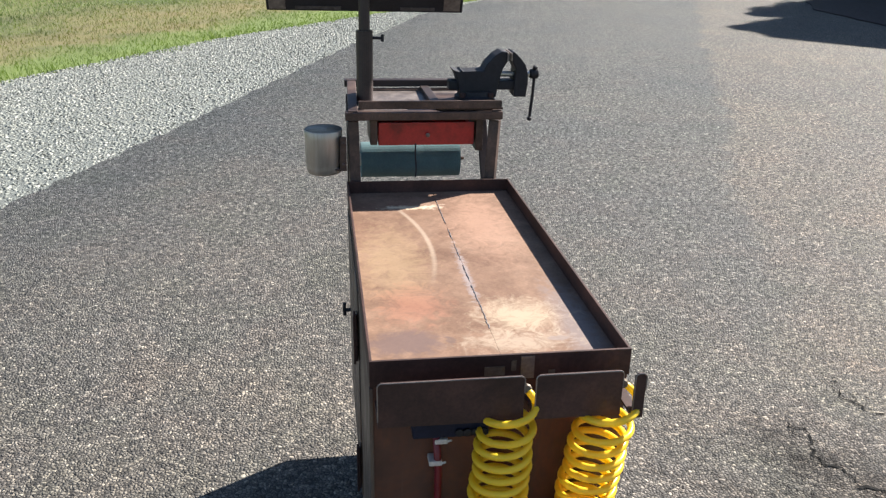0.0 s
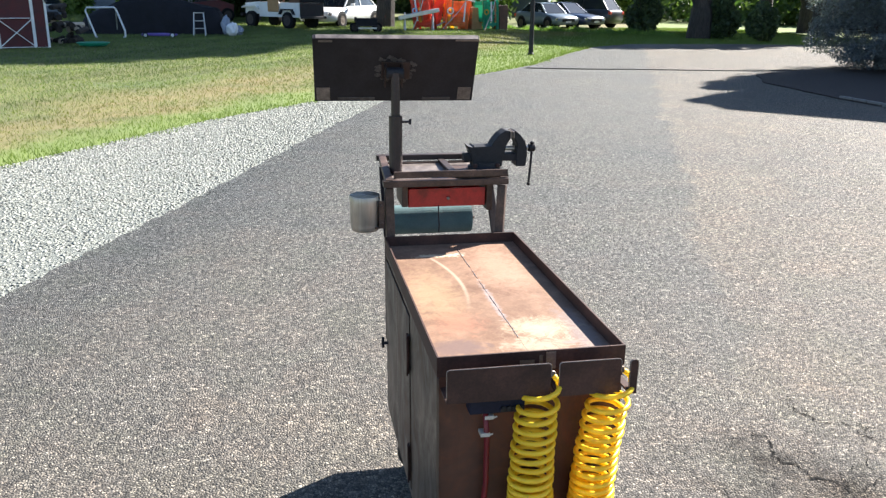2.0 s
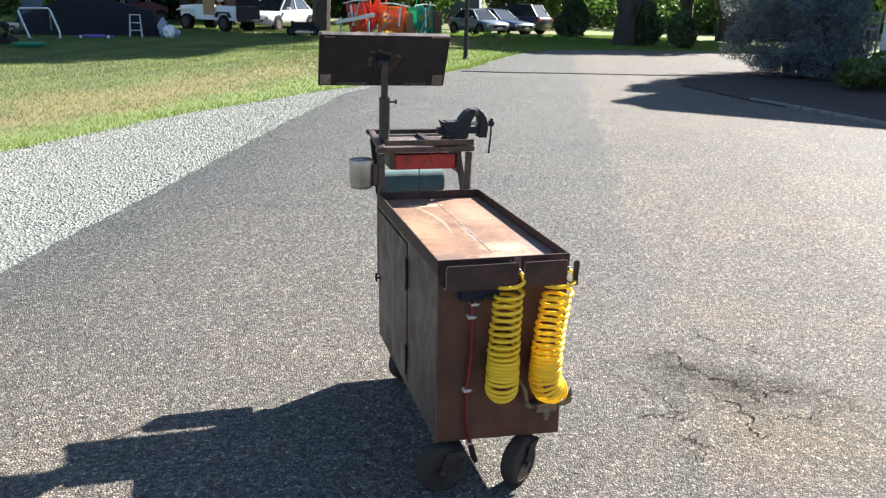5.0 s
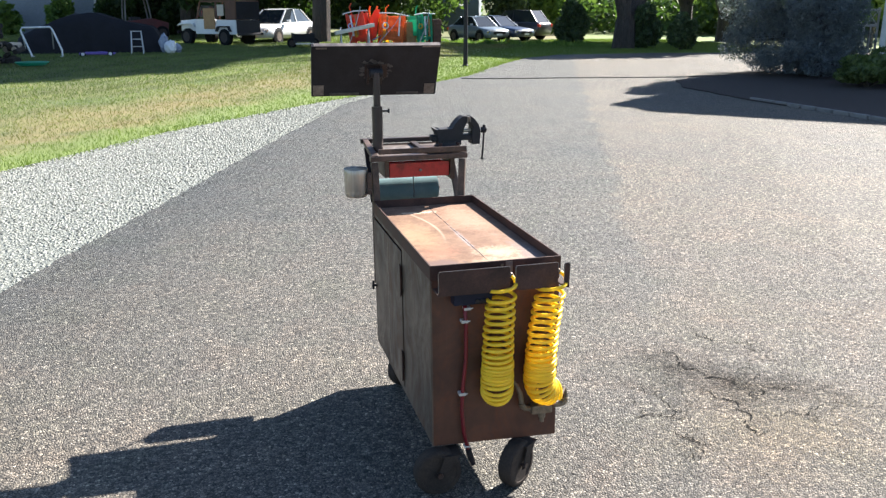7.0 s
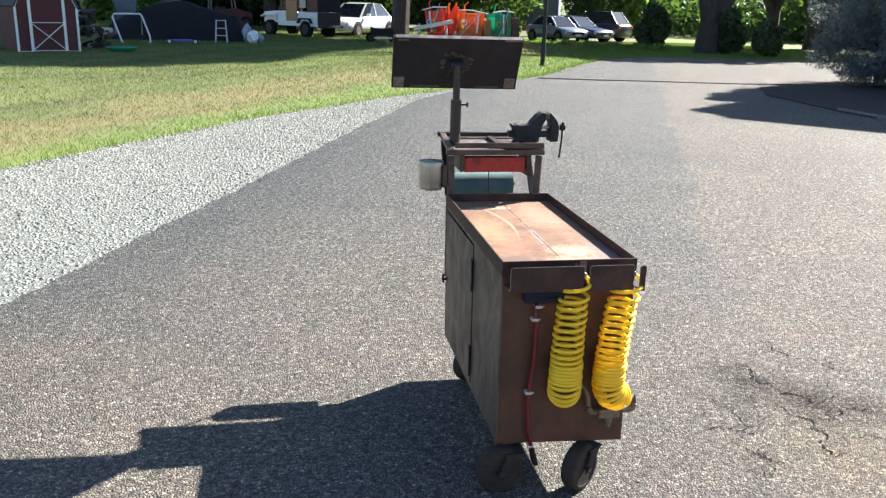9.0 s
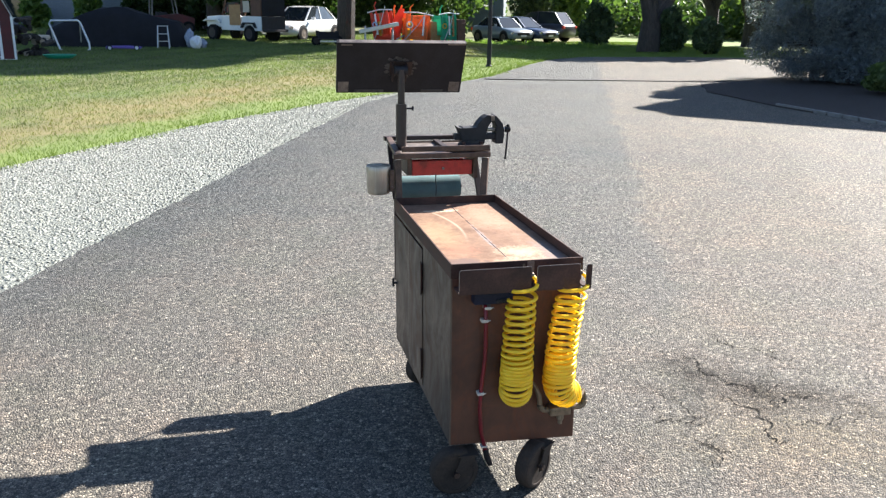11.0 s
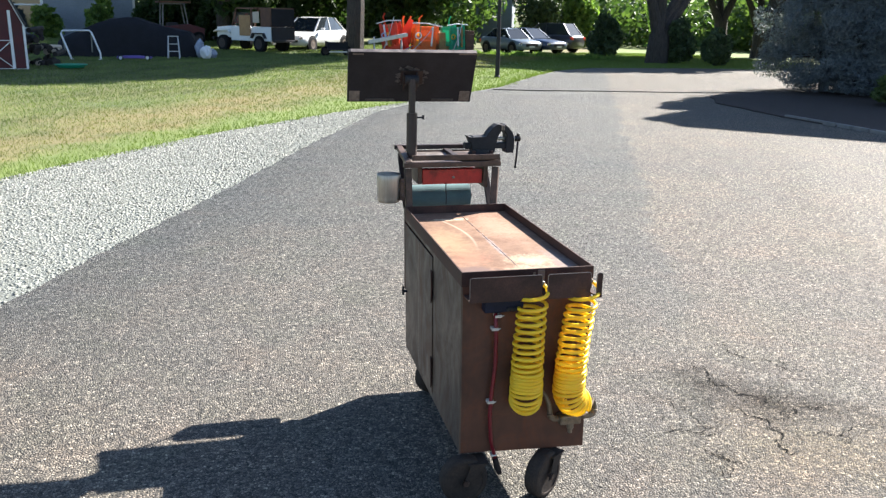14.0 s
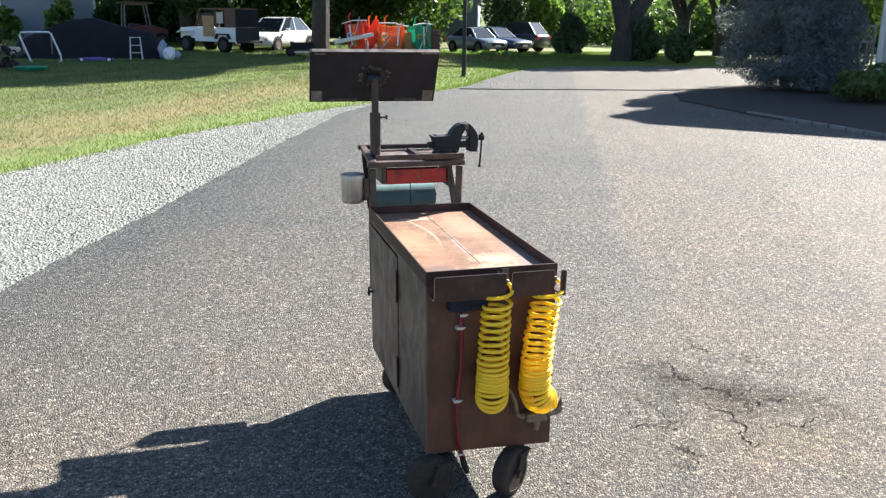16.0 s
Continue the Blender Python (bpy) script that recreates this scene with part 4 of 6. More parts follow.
    for x0, x1, f in ((0.006, 0.249, 0), (0.268, 0.418, 0), (0.434, 0.4535, 1)):
        lip = [(x0 + 0.006, 0.832), (x1 - 0.006, 0.832), (x1, 0.826), (x1, 0.747), (x0, 0.747), (x0, 0.826)]
        b = prism(lip, y0 - 0.012 * f, y0 + 0.005 - 0.012 * f, 1, 0.0012)
        box((x0, y0 + 0.005 - 0.012 * f, 0.747), (x1, -0.0005, 0.752), 0.001, b)
        plate = add("hanger_plate", b, M_RIM, "dark brown steel plate with rounded corners")
        # pale tube traces the lip: bare cut edge plus the light it catches
        yy = y0 - 0.012 * f - 0.0004
        add("bright_edge", tube([(x0, yy, 0.76), (x0, yy, 0.826), (x0 + 0.002, yy, 0.83), (x0 + 0.006, yy, 0.832), (x1 - 0.006, yy, 0.832), (x1 - 0.002, yy, 0.83), (x1, yy, 0.826), (x1, yy, 0.8)], 0.0011, 5), M_SCUFF, parent=plate)
    # the body sits slightly out of square on its casters
    for p, parent in made:
        for v in p.data.vertices:
            f = (H - v.co.z) / (H - BASE)
            v.co.z += f * (0.5 - v.co.x / W) * 0.017
            v.co.x += f * 0.006
    # rack behind the tray, set back from its rim
    first = len(made)
    k = 0.034
    rk = 0.433
    for x in (0.021, rk - 0.015):
        add("rack_leg", bar((x, L - 0.02, BASE + 0.3), (x, L - 0.004, 0.83), k, 0.02), M_RACK)
        lean = 0.011 if x > 0.1 else -0.003
        add("rack_leg", bar((x - lean, L - 0.006, 0.82), (x, L + 0.012, 1.0), 0.03, 0.02), M_RACK)
        add("rack_brace", bar((x - lean - 0.004, L + 0.028, 0.822), (x - (0.012 if x > 0.1 else -0.003), 1.2, 1.035), 0.03, 0.012), M_POST)
        add("rack_rail", bar((x, L - 0.01, 1.022), (x + (0.008 if x < 0.1 else 0.0), 1.283, 1.056), 0.026, 0.02), M_RACK)
    add("rack_rail", bar((0.0, L - 0.002, 1.018), (rk, L - 0.002, 1.018), k, 0.022), M_RACK)
    add("rack_rail", bar((0.008, 1.28, 1.055), (rk + 0.1, 1.28, 1.055), 0.03, 0.02), M_POST)
    add("front_lip", box((0.036, L - 0.012, 1.036), (rk - 0.002, L - 0.004, 1.059), 0.002), M_RACK)
    add("rail_flange", box((0.02, 1.245, 1.036), (rk, 1.27, 1.041), 0.001), M_RACK)
    add("cross_bar", bar((0.262, L + 0.01, 1.03), (0.246, 1.262, 1.044), 0.026, 0.012), M_POST)
    pan = prism([(L + 0.012, 1.012), (1.268, 1.036), (1.268, 1.039), (L + 0.012, 1.015)], 0.022, rk - 0.022, 0)
    add("rack_shelf", pan, M_SCUFF, "rust-brown sheet steel shelf")
    add("vise_plate", box((0.262, L + 0.0, 1.031), (rk + 0.004, 1.2, 1.038), 0.001), M_RACK)
    # drawer hung under the rack
    for x0 in (0.07, 0.37):
        add("drawer_runner", box((x0, L + 0.035, 0.925 if x0 < 0.1 else 0.905), (x0 + 0.02, 1.19, 0.998), 0.002), M_RACK)
    face = box((0.094, 1.05, 0.921), (0.366, 1.056, 0.986), 0.002)
    box((0.094, 1.056, 0.921), (0.366, 1.19, 0.925), 0, face)
    for x0 in (0.094, 0.363):
        box((x0, 1.056, 0.925), (x0 + 0.003, 1.19, 0.97), 0, face)
    box((0.097, 1.187, 0.925), (0.363, 1.19, 0.97), 0, face)
    drawer = add("drawer", face, M_REDPAINT, "small red painted steel drawer, shut")
    add("drawer_knob", lathe([(0.003, 0), (0.003, 0.006), (0.006, 0.008), (0.006, 0.012), (0.003, 0.014)], 12, along((0.232, 1.05, 0.952), (0.232, 1.0, 0.952))), M_SCUFF, parent=drawer)
    # roll holder
    add("roll_rod", tube([(0.03, 1.226, 1.0), (0.03, 1.226, 0.831), (0.37, 1.226, 0.831)], 0.005, 8), M_RACK)
    add("hanging_wire", tube([(0.197, 1.034, 0.93), (0.196, 1.032, 0.9), (0.199, 1.03, 0.86), (0.197, 1.028, 0.833)], 0.0022, 6), M_BLACK)
    # cup holder
    cup = box((-0.016, 0.988, 0.866), (0.002, 0.994, 0.962), 0.001)
    box((-0.016, 0.994, 0.866), (-0.012, 1.04, 0.962), 0.001, cup)
    box((-0.03, 0.99, 0.866), (-0.016, 1.03, 0.872), 0.001, cup)
    for z in (0.885, 0.945):
        lathe([(0.006, 0), (0.006, 0.005), (0.003, 0.007)], 6, along((-0.006, 0.988, z), (-0.006, 0.9, z)), cup)
    add("cup_bracket", cup, M_RACK)
    # telescopic post with its tilting top
    px, py = 0.062, 1.14
    add("post_sleeve", lathe([(0.0165, 1.03), (0.0235, 1.03), (0.0235, 1.226), (0.0165, 1.226)], 24, Matrix.Translation((px, py, 0))), M_POST)
    add("post_tube", lathe([(0.0155, 1.05), (0.0155, 1.372)], 20, Matrix.Translation((px, py, 0))), M_POST)
    ks = tube([(px + 0.022, py - 0.004, 1.206), (px + 0.05, py - 0.006, 1.206)], 0.004, 8)
    tube([(px + 0.05, py - 0.006, 1.197), (px + 0.05, py - 0.006, 1.216)], 0.0045, 8, ks)
    add("thumb_screw", ks, M_BLACK)
    tilt = pose(0.069, 1.19, 1.378, 121, 0, -3)
    sheet_top = box((-0.281, -0.133, -0.004), (0.281, 0.125, 0.0), 0.001, None, tilt)
    table = add("tilting_top", sheet_top, M_BLACK, "dark steel tilting tray seen from below")
    for a, c in (((-0.281, -0.133, -0.024), (0.281, -0.129, -0.004)), ((-0.281, 0.121, -0.024), (0.281, 0.125, -0.004)), ((-0.281, -0.129, -0.024), (-0.277, 0.121, -0.004)), ((0.277, -0.129, -0.024), (0.281, 0.121, -0.004))):
        add("rim", box(a, c, 0.0008, None, tilt), M_BLACK, parent=table)
    sock = box((-0.05, -0.035, 0.0), (0.05, 0.035, 0.005), 0.002, None, tilt)
    box((-0.04, -0.05, 0.005), (-0.034, 0.03, 0.035), 0.001, sock, tilt)
    box((0.018, -0.05, 0.005), (0.024, 0.03, 0.035), 0.001, sock, tilt)
    add("tilt_bracket", sock, M_POST, parent=table)
    scuffs = random.Random(9)
    for k in range(16):
        ang, far = k * 0.393 + scuffs.uniform(-0.15, 0.15), scuffs.uniform(0.85, 1.2)
        cx, cy, n = 0.064 * far * math.cos(ang), 0.047 * far * math.sin(ang), 9
        ring = [(cx + scuffs.uniform(0.006, 0.018) * math.cos(j * math.tau / n), cy + scuffs.uniform(0.004, 0.012) * math.sin(j * math.tau / n)) for j in range(n)]
        add("grinding_scuff", prism(ring, 0.0003, 0.0008 + 0.0001 * k, 2, 0, None, tilt), M_GROUND, parent=table)
    # pale strip stands for the highlight along the lit top edge
    add("lit_edge", box((-0.27, 0.1252, -0.023), (0.278, 0.1262, -0.001), 0, None, tilt), M_SCUFF, parent=table)
    add("pale_corner", box((0.2, 0.118, 0.0002), (0.279, 0.1245, 0.0012), 0, None, tilt), M_SCUFF, parent=table)
    add("pale_corner", box((-0.262, 0.112, 0.0002), (-0.215, 0.12, 0.0012), 0, None, tilt), M_SCUFF, parent=table)
    add("tilt_joint", lathe([(0.016, -0.03), (0.02, -0.026), (0.02, 0.026), (0.016, 0.03)], 16, pose(0.062, 1.148, 1.37, 0, 90, 0)), M_BLACK)
    for x0 in (-0.274, 0.226):
        add("ground_patch", box((x0, -0.127, 0.0002), (x0 + 0.047, -0.074, 0.0014), 0, None, tilt), M_SCUFF, parent=table)
    add("weld_strip", box((-0.2, -0.127, 0.0002), (-0.07, -0.116, 0.0016), 0, None, tilt), M_GROUND, parent=table)
    add("weld_strip", box((0.1, -0.127, 0.0002), (0.2, -0.116, 0.0016), 0, None, tilt), M_GROUND, parent=table)
    for p, parent in made[first:]:
        p.data.transform(RACK)
    # casters
    for p, f in (((0.018, -0.012, 0), 2), ((0.302, -0.034, 0), 38), ((0.1, 0.875, 0), 30), ((0.38, 0.84, 0), 60)):
        made.append((caster(None, p, f), None))
    inv = ob.matrix_world.inverted()
    for p, parent in made:
        p.parent = parent or ob
        if not parent:
            p.matrix_parent_inverse = inv
    return tagged(ob, "home-built welding cart of bare rusty steel on four casters", "cart")


welding_cart()


def bench_vise():
    ob = empty("bench_vise", (0.38, 1.115, 1.038))
    inv = Matrix.Translation((-0.38, -1.115, -1.038))
    y0, y1 = 1.075, 1.155
    made = []
    base = lathe([(0.056, 1.038), (0.058, 1.041), (0.058, 1.048), (0.05, 1.054), (0.048, 1.066)], 28, Matrix.Translation((0.375, 1.115, 0)))
    made.append(part("swivel_base", base, M_BLACK))
    body = prism([(0.33, 1.05), (0.432, 1.05), (0.436, 1.078), (0.448, 1.128), (0.462, 1.15), (0.46, 1.176), (0.444, 1.178), (0.424, 1.166), (0.402, 1.142), (0.393, 1.124), (0.334, 1.122), (0.331, 1.127), (0.326, 1.121), (0.306, 1.127), (0.318, 1.104), (0.324, 1.08)], y0 + 0.008, y1 - 0.008, 1, 0.003)
    made.append(part("body", body, M_BLACK))
    slide = box((0.297, y0 + 0.018, 1.068), (0.5, y1 - 0.018, 1.094), 0.004)
    made.append(part("slide", slide, M_BLACK))
    jaw = prism([(0.484, 1.05), (0.519, 1.05), (0.523, 1.09), (0.522, 1.115), (0.514, 1.14), (0.497, 1.162), (0.478, 1.178), (0.471, 1.172), (0.474, 1.15), (0.486, 1.128), (0.484, 1.1)], y0 + 0.006, y1 - 0.006, 1, 0.003)
    made.append(part("moving_jaw", jaw, M_BLACK))
    for x0, x1 in ((0.459, 0.463), (0.469, 0.473)):
        made.append(part("jaw_plate", box((x0, y0, 1.152), (x1, y1, 1.174), 0.0008), M_SCUFF, None, "worn bright jaw plate"))
    made.append(part("screw", tube([(0.44, 1.115, 1.11), (0.553, 1.115, 1.11)], 0.008, 12), M_ZINC))
    made.append(part("screw_head", lathe([(0.009, 0), (0.014, 0.004), (0.014, 0.024), (0.009, 0.028)], 14, along((0.533, 1.115, 1.11), (0.56, 1.115, 1.11))), M_BLACK))
    hb = tube([(0.549, 1.112, 1.126), (0.546, 1.112, 1.05), (0.541, 1.112, 0.982)], 0.0045, 8)
    for z, x in ((1.128, 0.549), (0.98, 0.541)):
        lathe([(0.003, -0.006), (0.0075, -0.003), (0.0075, 0.003), (0.003, 0.006)], 10, Matrix.Translation((x, 1.112, z)), hb)
    made.append(part("handle", hb, M_BLACK))
    for x, y in ((0.335, 1.08), (0.415, 1.08)):
        made.append(part("bolt", lathe([(0.009, 1.05), (0.009, 1.06), (0.005, 1.063)], 6, Matrix.Translation((x, y, 0))), M_RIM))
    for p in made:
        p.parent, p.matrix_parent_inverse = ob, inv
    return tagged(ob, "black cast-iron bench vise bolted to the cart rack", "vise")


moved = bench_vise()
moved.matrix_world = RACK @ moved.matrix_world


def towel_roll():
    ob = empty("paper_towel_roll", (0.2, 1.226, 0.831))
    inv = Matrix.Translation((-0.2, -1.226, -0.831))
    m = along((0.052, 1.226, 0.831), (0.4, 1.226, 0.831))
    rng = random.Random(4)
    prof = [(0.019, 0.0), (0.0535, 0.0)] + [(0.054 + rng.uniform(-0.0006, 0.0006), 0.004 + 0.288 * i / 14) for i in range(15)] + [(0.0535, 0.3), (0.019, 0.3)]
    made = [part("roll", lathe(prof, 36, m), M_TOWEL, smooth=False), part("core", lathe([(0.0165, -0.006), (0.019, -0.006), (0.019, 0.306), (0.0165, 0.306)], 20, m), M_CARD, None, "cardboard core")]
    for p in made:
        p.parent, p.matrix_parent_inverse = ob, inv
    return tagged(ob, "roll of blue-green shop towels hung under the rack", "paper towels")


moved = towel_roll()
moved.matrix_world = RACK @ moved.matrix_world


def steel_cup():
    ob = empty("steel_cup", (-0.0595, 1.03, 0.853))
    shell = [(0.0, 0.0), (0.043, 0.0), (0.047, 0.003), (0.05, 0.02), (0.05, 0.03), (0.051, 0.032), (0.0515, 0.1), (0.0525, 0.122), (0.051, 0.124), (0.0495, 0.118)]
    part("shell", lathe(shell, 40), M_STAINLESS, ob, smooth=True)
    part("lining", lathe([(0.051, 0.1235), (0.046, 0.1215), (0.03, 0.121), (0.0, 0.121)], 40), M_CUPIN, ob, "flat dull grey top", smooth=True)
    return tagged(ob, "brushed stainless cup hung on the rack bracket", "cup")


moved = steel_cup()
moved.matrix_world = RACK @ moved.matrix_world


def air_hose(coil, lead_in, lead_out, label):
    ob = empty("coiled_air_hose", lead_in[0])
    inv = Matrix.Translation(-Vector(lead_in[0]))
    pts = [Vector(p) for p in lead_in] + coil
    made = [part("coil", tube(pts, 0.0065, 8), M_YELLOW, smooth=True)]
    a, b = Vector(lead_in[0]), Vector(lead_in[1])
    made.append(part("hose_fitting", lathe([(0.006, -0.03), (0.0085, -0.028), (0.0085, 0.004), (0.0065, 0.006)], 8, along(a, a + (a - b))), M_BRASS))
    made.append(part("swivel_fitting", tube([coil[-1]] + lead_out, [0.0065, 0.0075, 0.0075, 0.009, 0.009], 8), M_BRASS))
    for p in made:
        p.parent, p.matrix_parent_inverse = ob, inv
    return tagged(ob, label, "air hose", "hoses on the cart front")


LOOSE = [0.045, 0.0245, 0.025, 0.0245, 0.0245, 0.024, 0.024, 0.0235, 0.0225, 0.021, 0.0175, 0.014]
air_hose(coil_points((0.229, -0.06, 0.77), (-0.012, -0.004), (0.3, 1.0), (0.0435, 0.0505), LOOSE + [0.0114] * 5, (6, 0.056, 86)),
         [(0.2585, -0.035, 0.785), (0.2585, -0.05, 0.792), (0.263, -0.064, 0.79), (0.27, -0.068, 0.781)],
         [(0.291, -0.02, 0.392), (0.303, -0.024, 0.374), (0.314, -0.03, 0.346), (0.319, -0.03, 0.312)], "yellow coiled air hose hanging from a hanger slot")
air_hose(coil_points((0.406, -0.06, 0.762), (-0.036, -0.008), (0.9, 0.5), (0.0455, 0.0495), LOOSE + [0.0114] * 5, (6.25, 0.062, 88)),
         [(0.426, -0.035, 0.79), (0.426, -0.05, 0.794), (0.437, -0.06, 0.789), (0.448, -0.066, 0.778)],
         [(0.476, -0.032, 0.352), (0.48, -0.03, 0.34), (0.482, -0.03, 0.328), (0.484, -0.03, 0.312)], "bright yellow coiled air hose, slanting, hung by the corner")


def red_hose():
    ob = empty("red_air_hose", (0.11, -0.02, 0.68))
    inv = Matrix.Translation((-0.11, 0.02, -0.68))
    pts = [(0.112, -0.022, 0.69), (0.117, -0.021, 0.62), (0.118, -0.02, 0.5), (0.108, -0.02, 0.4), (0.104, -0.02, 0.31), (0.112, -0.02, 0.22), (0.13, -0.014, 0.15)]
    made = [part("hose", tube(pts, 0.0068, 10), M_REDHOSE, smooth=True)]
    made.append(part("plug_end", tube([(0.13, -0.014, 0.152), (0.14, -0.01, 0.115), (0.152, -0.006, 0.085)], [0.0105, 0.012, 0.009], 10), M_BLACK))
    for x, z in ((0.124, 0.679), (0.115, 0.634), (0.108, 0.37)):
        made.append(part("clip_tail", tube([(x + 0.006, -0.028, z), (x + 0.014, -0.031, z + 0.004)], 0.002, 6), M_CLIP))
        made.append(part("hose_clip", box((x - 0.015, -0.029, z - 0.005), (x + 0.008, -0.002, z + 0.005), 0.002), M_CLIP, None, "white nylon clip"))
    made.append(part("zip_tie", box((0.113, -0.026, 0.163), (0.134, 0.0, 0.168), 0.0015), M_CLIP, None, "white nylon tie"))
    for p in made:
        p.parent, p.matrix_parent_inverse = ob, inv
    return tagged(ob, "red rubber hose clipped down the cart front", "air hose")


red_hose()


def manifolds():
    a = empty("outlet_block", (0.13, -0.02, 0.72))
    inv = Matrix.Translation((-0.13, 0.02, -0.72))
    made = [part("block", box((0.068, -0.046, 0.699), (0.2, -0.001, 0.746), 0.004), M_NAVY)]
    for k in range(4):
        made.append(part("outlet", lathe([(0.004, 0), (0.0075, 0.001), (0.0075, 0.006), (0.004, 0.007)], 10, along((0.148 + 0.014 * k, -0.045, 0.71), (0.148 + 0.014 * k, -0.1, 0.71))), M_BLACK))
    for p in made:
        p.parent, p.matrix_parent_inverse = a, inv
    tagged(a, "dark navy outlet block fixed under the hangers", "outlet block")
    c = empty("air_manifold", (0.4, -0.03, 0.284))
    inv = Matrix.Translation((-0.4, 0.03, -0.27))
    made = [part("body", box((0.352, -0.048, 0.254), (0.43, -0.001, 0.286), 0.006), M_BRASS, None, "dull brass block")]
    made.append(part("elbow", tube([(0.356, -0.028, 0.272), (0.334, -0.028, 0.274), (0.322, -0.029, 0.284), (0.318, -0.03, 0.296)], 0.0105, 10), M_BRASS))
    made.append(part("coupler", tube([(0.436, -0.028, 0.276), (0.464, -0.028, 0.276), (0.478, -0.03, 0.281), (0.484, -0.03, 0.3)], 0.012, 10), M_BRASS))
    made.append(part("drain_valve", lathe([(0.012, 0.0), (0.013, -0.02), (0.008, -0.028), (0.008, -0.04), (0.003, -0.043)], 10, Matrix.Translation((0.398, -0.027, 0.255))), M_BRASS))
    for p in made:
        p.parent, p.matrix_parent_inverse = c, inv
    tagged(c, "brass air manifold with couplers near the cart base", "manifold")


manifolds()

# ---- planting ----


def foliage(name, centres, radii, n, size, material, parent, seed, flat=0.0, slim=0.55):
    rng = np.random.default_rng(seed)
    v, f = leaf_cards(clump_points(rng, np.array(centres, float), np.array(radii, float), n), size, rng, flat, slim)
    v[:, 2] = np.maximum(v[:, 2], 0.02)
    return mesh_from_arrays(name, v, f, material, parent)


def lumps(seed, n, centre, spread, rad):
    rng = random.Random(seed)
    cs, rs = [], []
    for _ in range(n):
        d = Vector((rng.gauss(0, 1), rng.gauss(0, 1), rng.gauss(0, 1))).normalized() * rng.random() ** 0.4
        cs.append([centre[i] + d[i] * spread[i] for i in range(3)])
        k = rng.uniform(0.7, 1.3)
        rs.append([rad[i] * k for i in range(3)])
    return cs, rs


def limb(a, b, r0, r1, seed, bm, bend=0.12, n=7):
    rng = random.Random(seed)
    a, b = Vector(a), Vector(b)
    d = (b - a).length
    off = Vector((0, 0, 0))
    pts, radii = [], []
    for i in range(n + 1):
        t = i / n
        if 0 < i < n:
            off = off + Vector((rng.uniform(-1, 1), rng.uniform(-1, 1), rng.uniform(-0.4, 0.4))) * bend * d / n
        pts.append(a.lerp(b, t) + off * math.sin(math.pi * t))
        radii.append(r0 + (r1 - r0) * t)
    tube(pts, radii, 10, bm)


def evergreen(place, height, reach, n, seed):
    """A dense evergreen, clothed to the ground, blunt below and pointed above."""
    ob = empty("spruce_tree", place)
    t = bmesh.new()
    tube([(0, 0, -0.05), (0, 0, height * 0.5), (0, 0, height)], [0.14, 0.09, 0.02], 10, t)
    rng = random.Random(seed)
    cs, rs = [], []
    for k in range(420):
        u = rng.random() ** 1.1
        z = 0.16 + u * (height - 0.32)
        r = reach * min(1.0, 0.55 + 0.45 * z) * (1 - u) ** 0.65 * (0.95 + 0.2 * math.sin(5.1 * z + seed)) + 0.08
        a = rng.uniform(0, 2 * math.pi)
        rr = r * rng.uniform(0.35, 1.0)
        cs.append((rr * math.cos(a), rr * math.sin(a), z))
        rs.append((0.36, 0.36, 0.26))
        if k < 80:
            tube([(0, 0, z), (rr * 0.5 * math.cos(a), rr * 0.5 * math.sin(a), z + 0.02), (rr * math.cos(a), rr * math.sin(a), z)], [0.03, 0.02, 0.006], 6, t)
    part("trunk", t, M_BARK, ob)
    foliage("crown", cs, rs, n, 0.045, M_SPRUCE, ob, seed, 0.3, 0.22)
    return tagged(ob, "dense blue-green spruce standing in the mulch bed", "tree", "evergreens in the bed")


evergreen((14.2, 16.85, 0.05), 5.2, 1.95, 112000, 11)
evergreen((14.25, 15.68, 0.05), 6.32, 0.95, 84000, 12)


def shrub(place, size, n, leaf, material, seed, label, name="shrub"):
    ob = empty(name, place)
    w = bmesh.new()
    rng = random.Random(seed)
    for k in range(7):
        a = k * 0.9 + rng.random()
        limb((0.04 * math.cos(a), 0.04 * math.sin(a), -0.03), (size[0] * 0.6 * math.cos(a), size[1] * 0.6 * math.sin(a), size[2] * 0.75), 0.025, 0.008, seed + k, w)
    part("stems", w, M_BARK, ob)
    cs, rs = lumps(seed, 26, (0, 0, size[2] * 0.5), (size[0] * 0.72, size[1] * 0.72, size[2] * 0.36), (size[0] * 0.33, size[1] * 0.33, size[2] * 0.24))
    foliage("leaves", cs, rs, n, leaf, material, ob, seed)
    return tagged(ob, label, "shrub")


shrub((13.3, 12.9, 0.05), (0.9, 0.9, 0.62), 9000, 0.06, M_SHRUB, 21, "low spreading green shrub in the mulch bed")
shrub((14.9, 13.6, 0.05), (1.2, 0.9, 0.75), 9000, 0.06, M_SHRUB, 22, "low spreading green shrub by the house")
for k, (x, y, sx, sz) in enumerate(((17.9, 39.4, 1.0, 2.15), (18.9, 33.4, 0.76, 1.95), (19.55, 31.2, 0.76, 1.5), (28.8, 41.0, 1.2, 1.9))):
    shrub((x, y, -0.03), (sx, sx, sz), 9000, 0.1, M_YEW, 30 + k, "clipped round evergreen bush beside the lawn", "bush")
shrub((19.9, 55.0, -0.03), (1.9, 1.9, 4.6), 9000, 0.14, M_YEW, 40, "tall dark rounded evergreen behind parked cars", "bush")
shrub((22.9, 56.0, -0.03), (1.6, 1.6, 4.6), 5000, 0.2, M_HEDGE, 41, "bright feathery shrub behind parked cars", "bush")
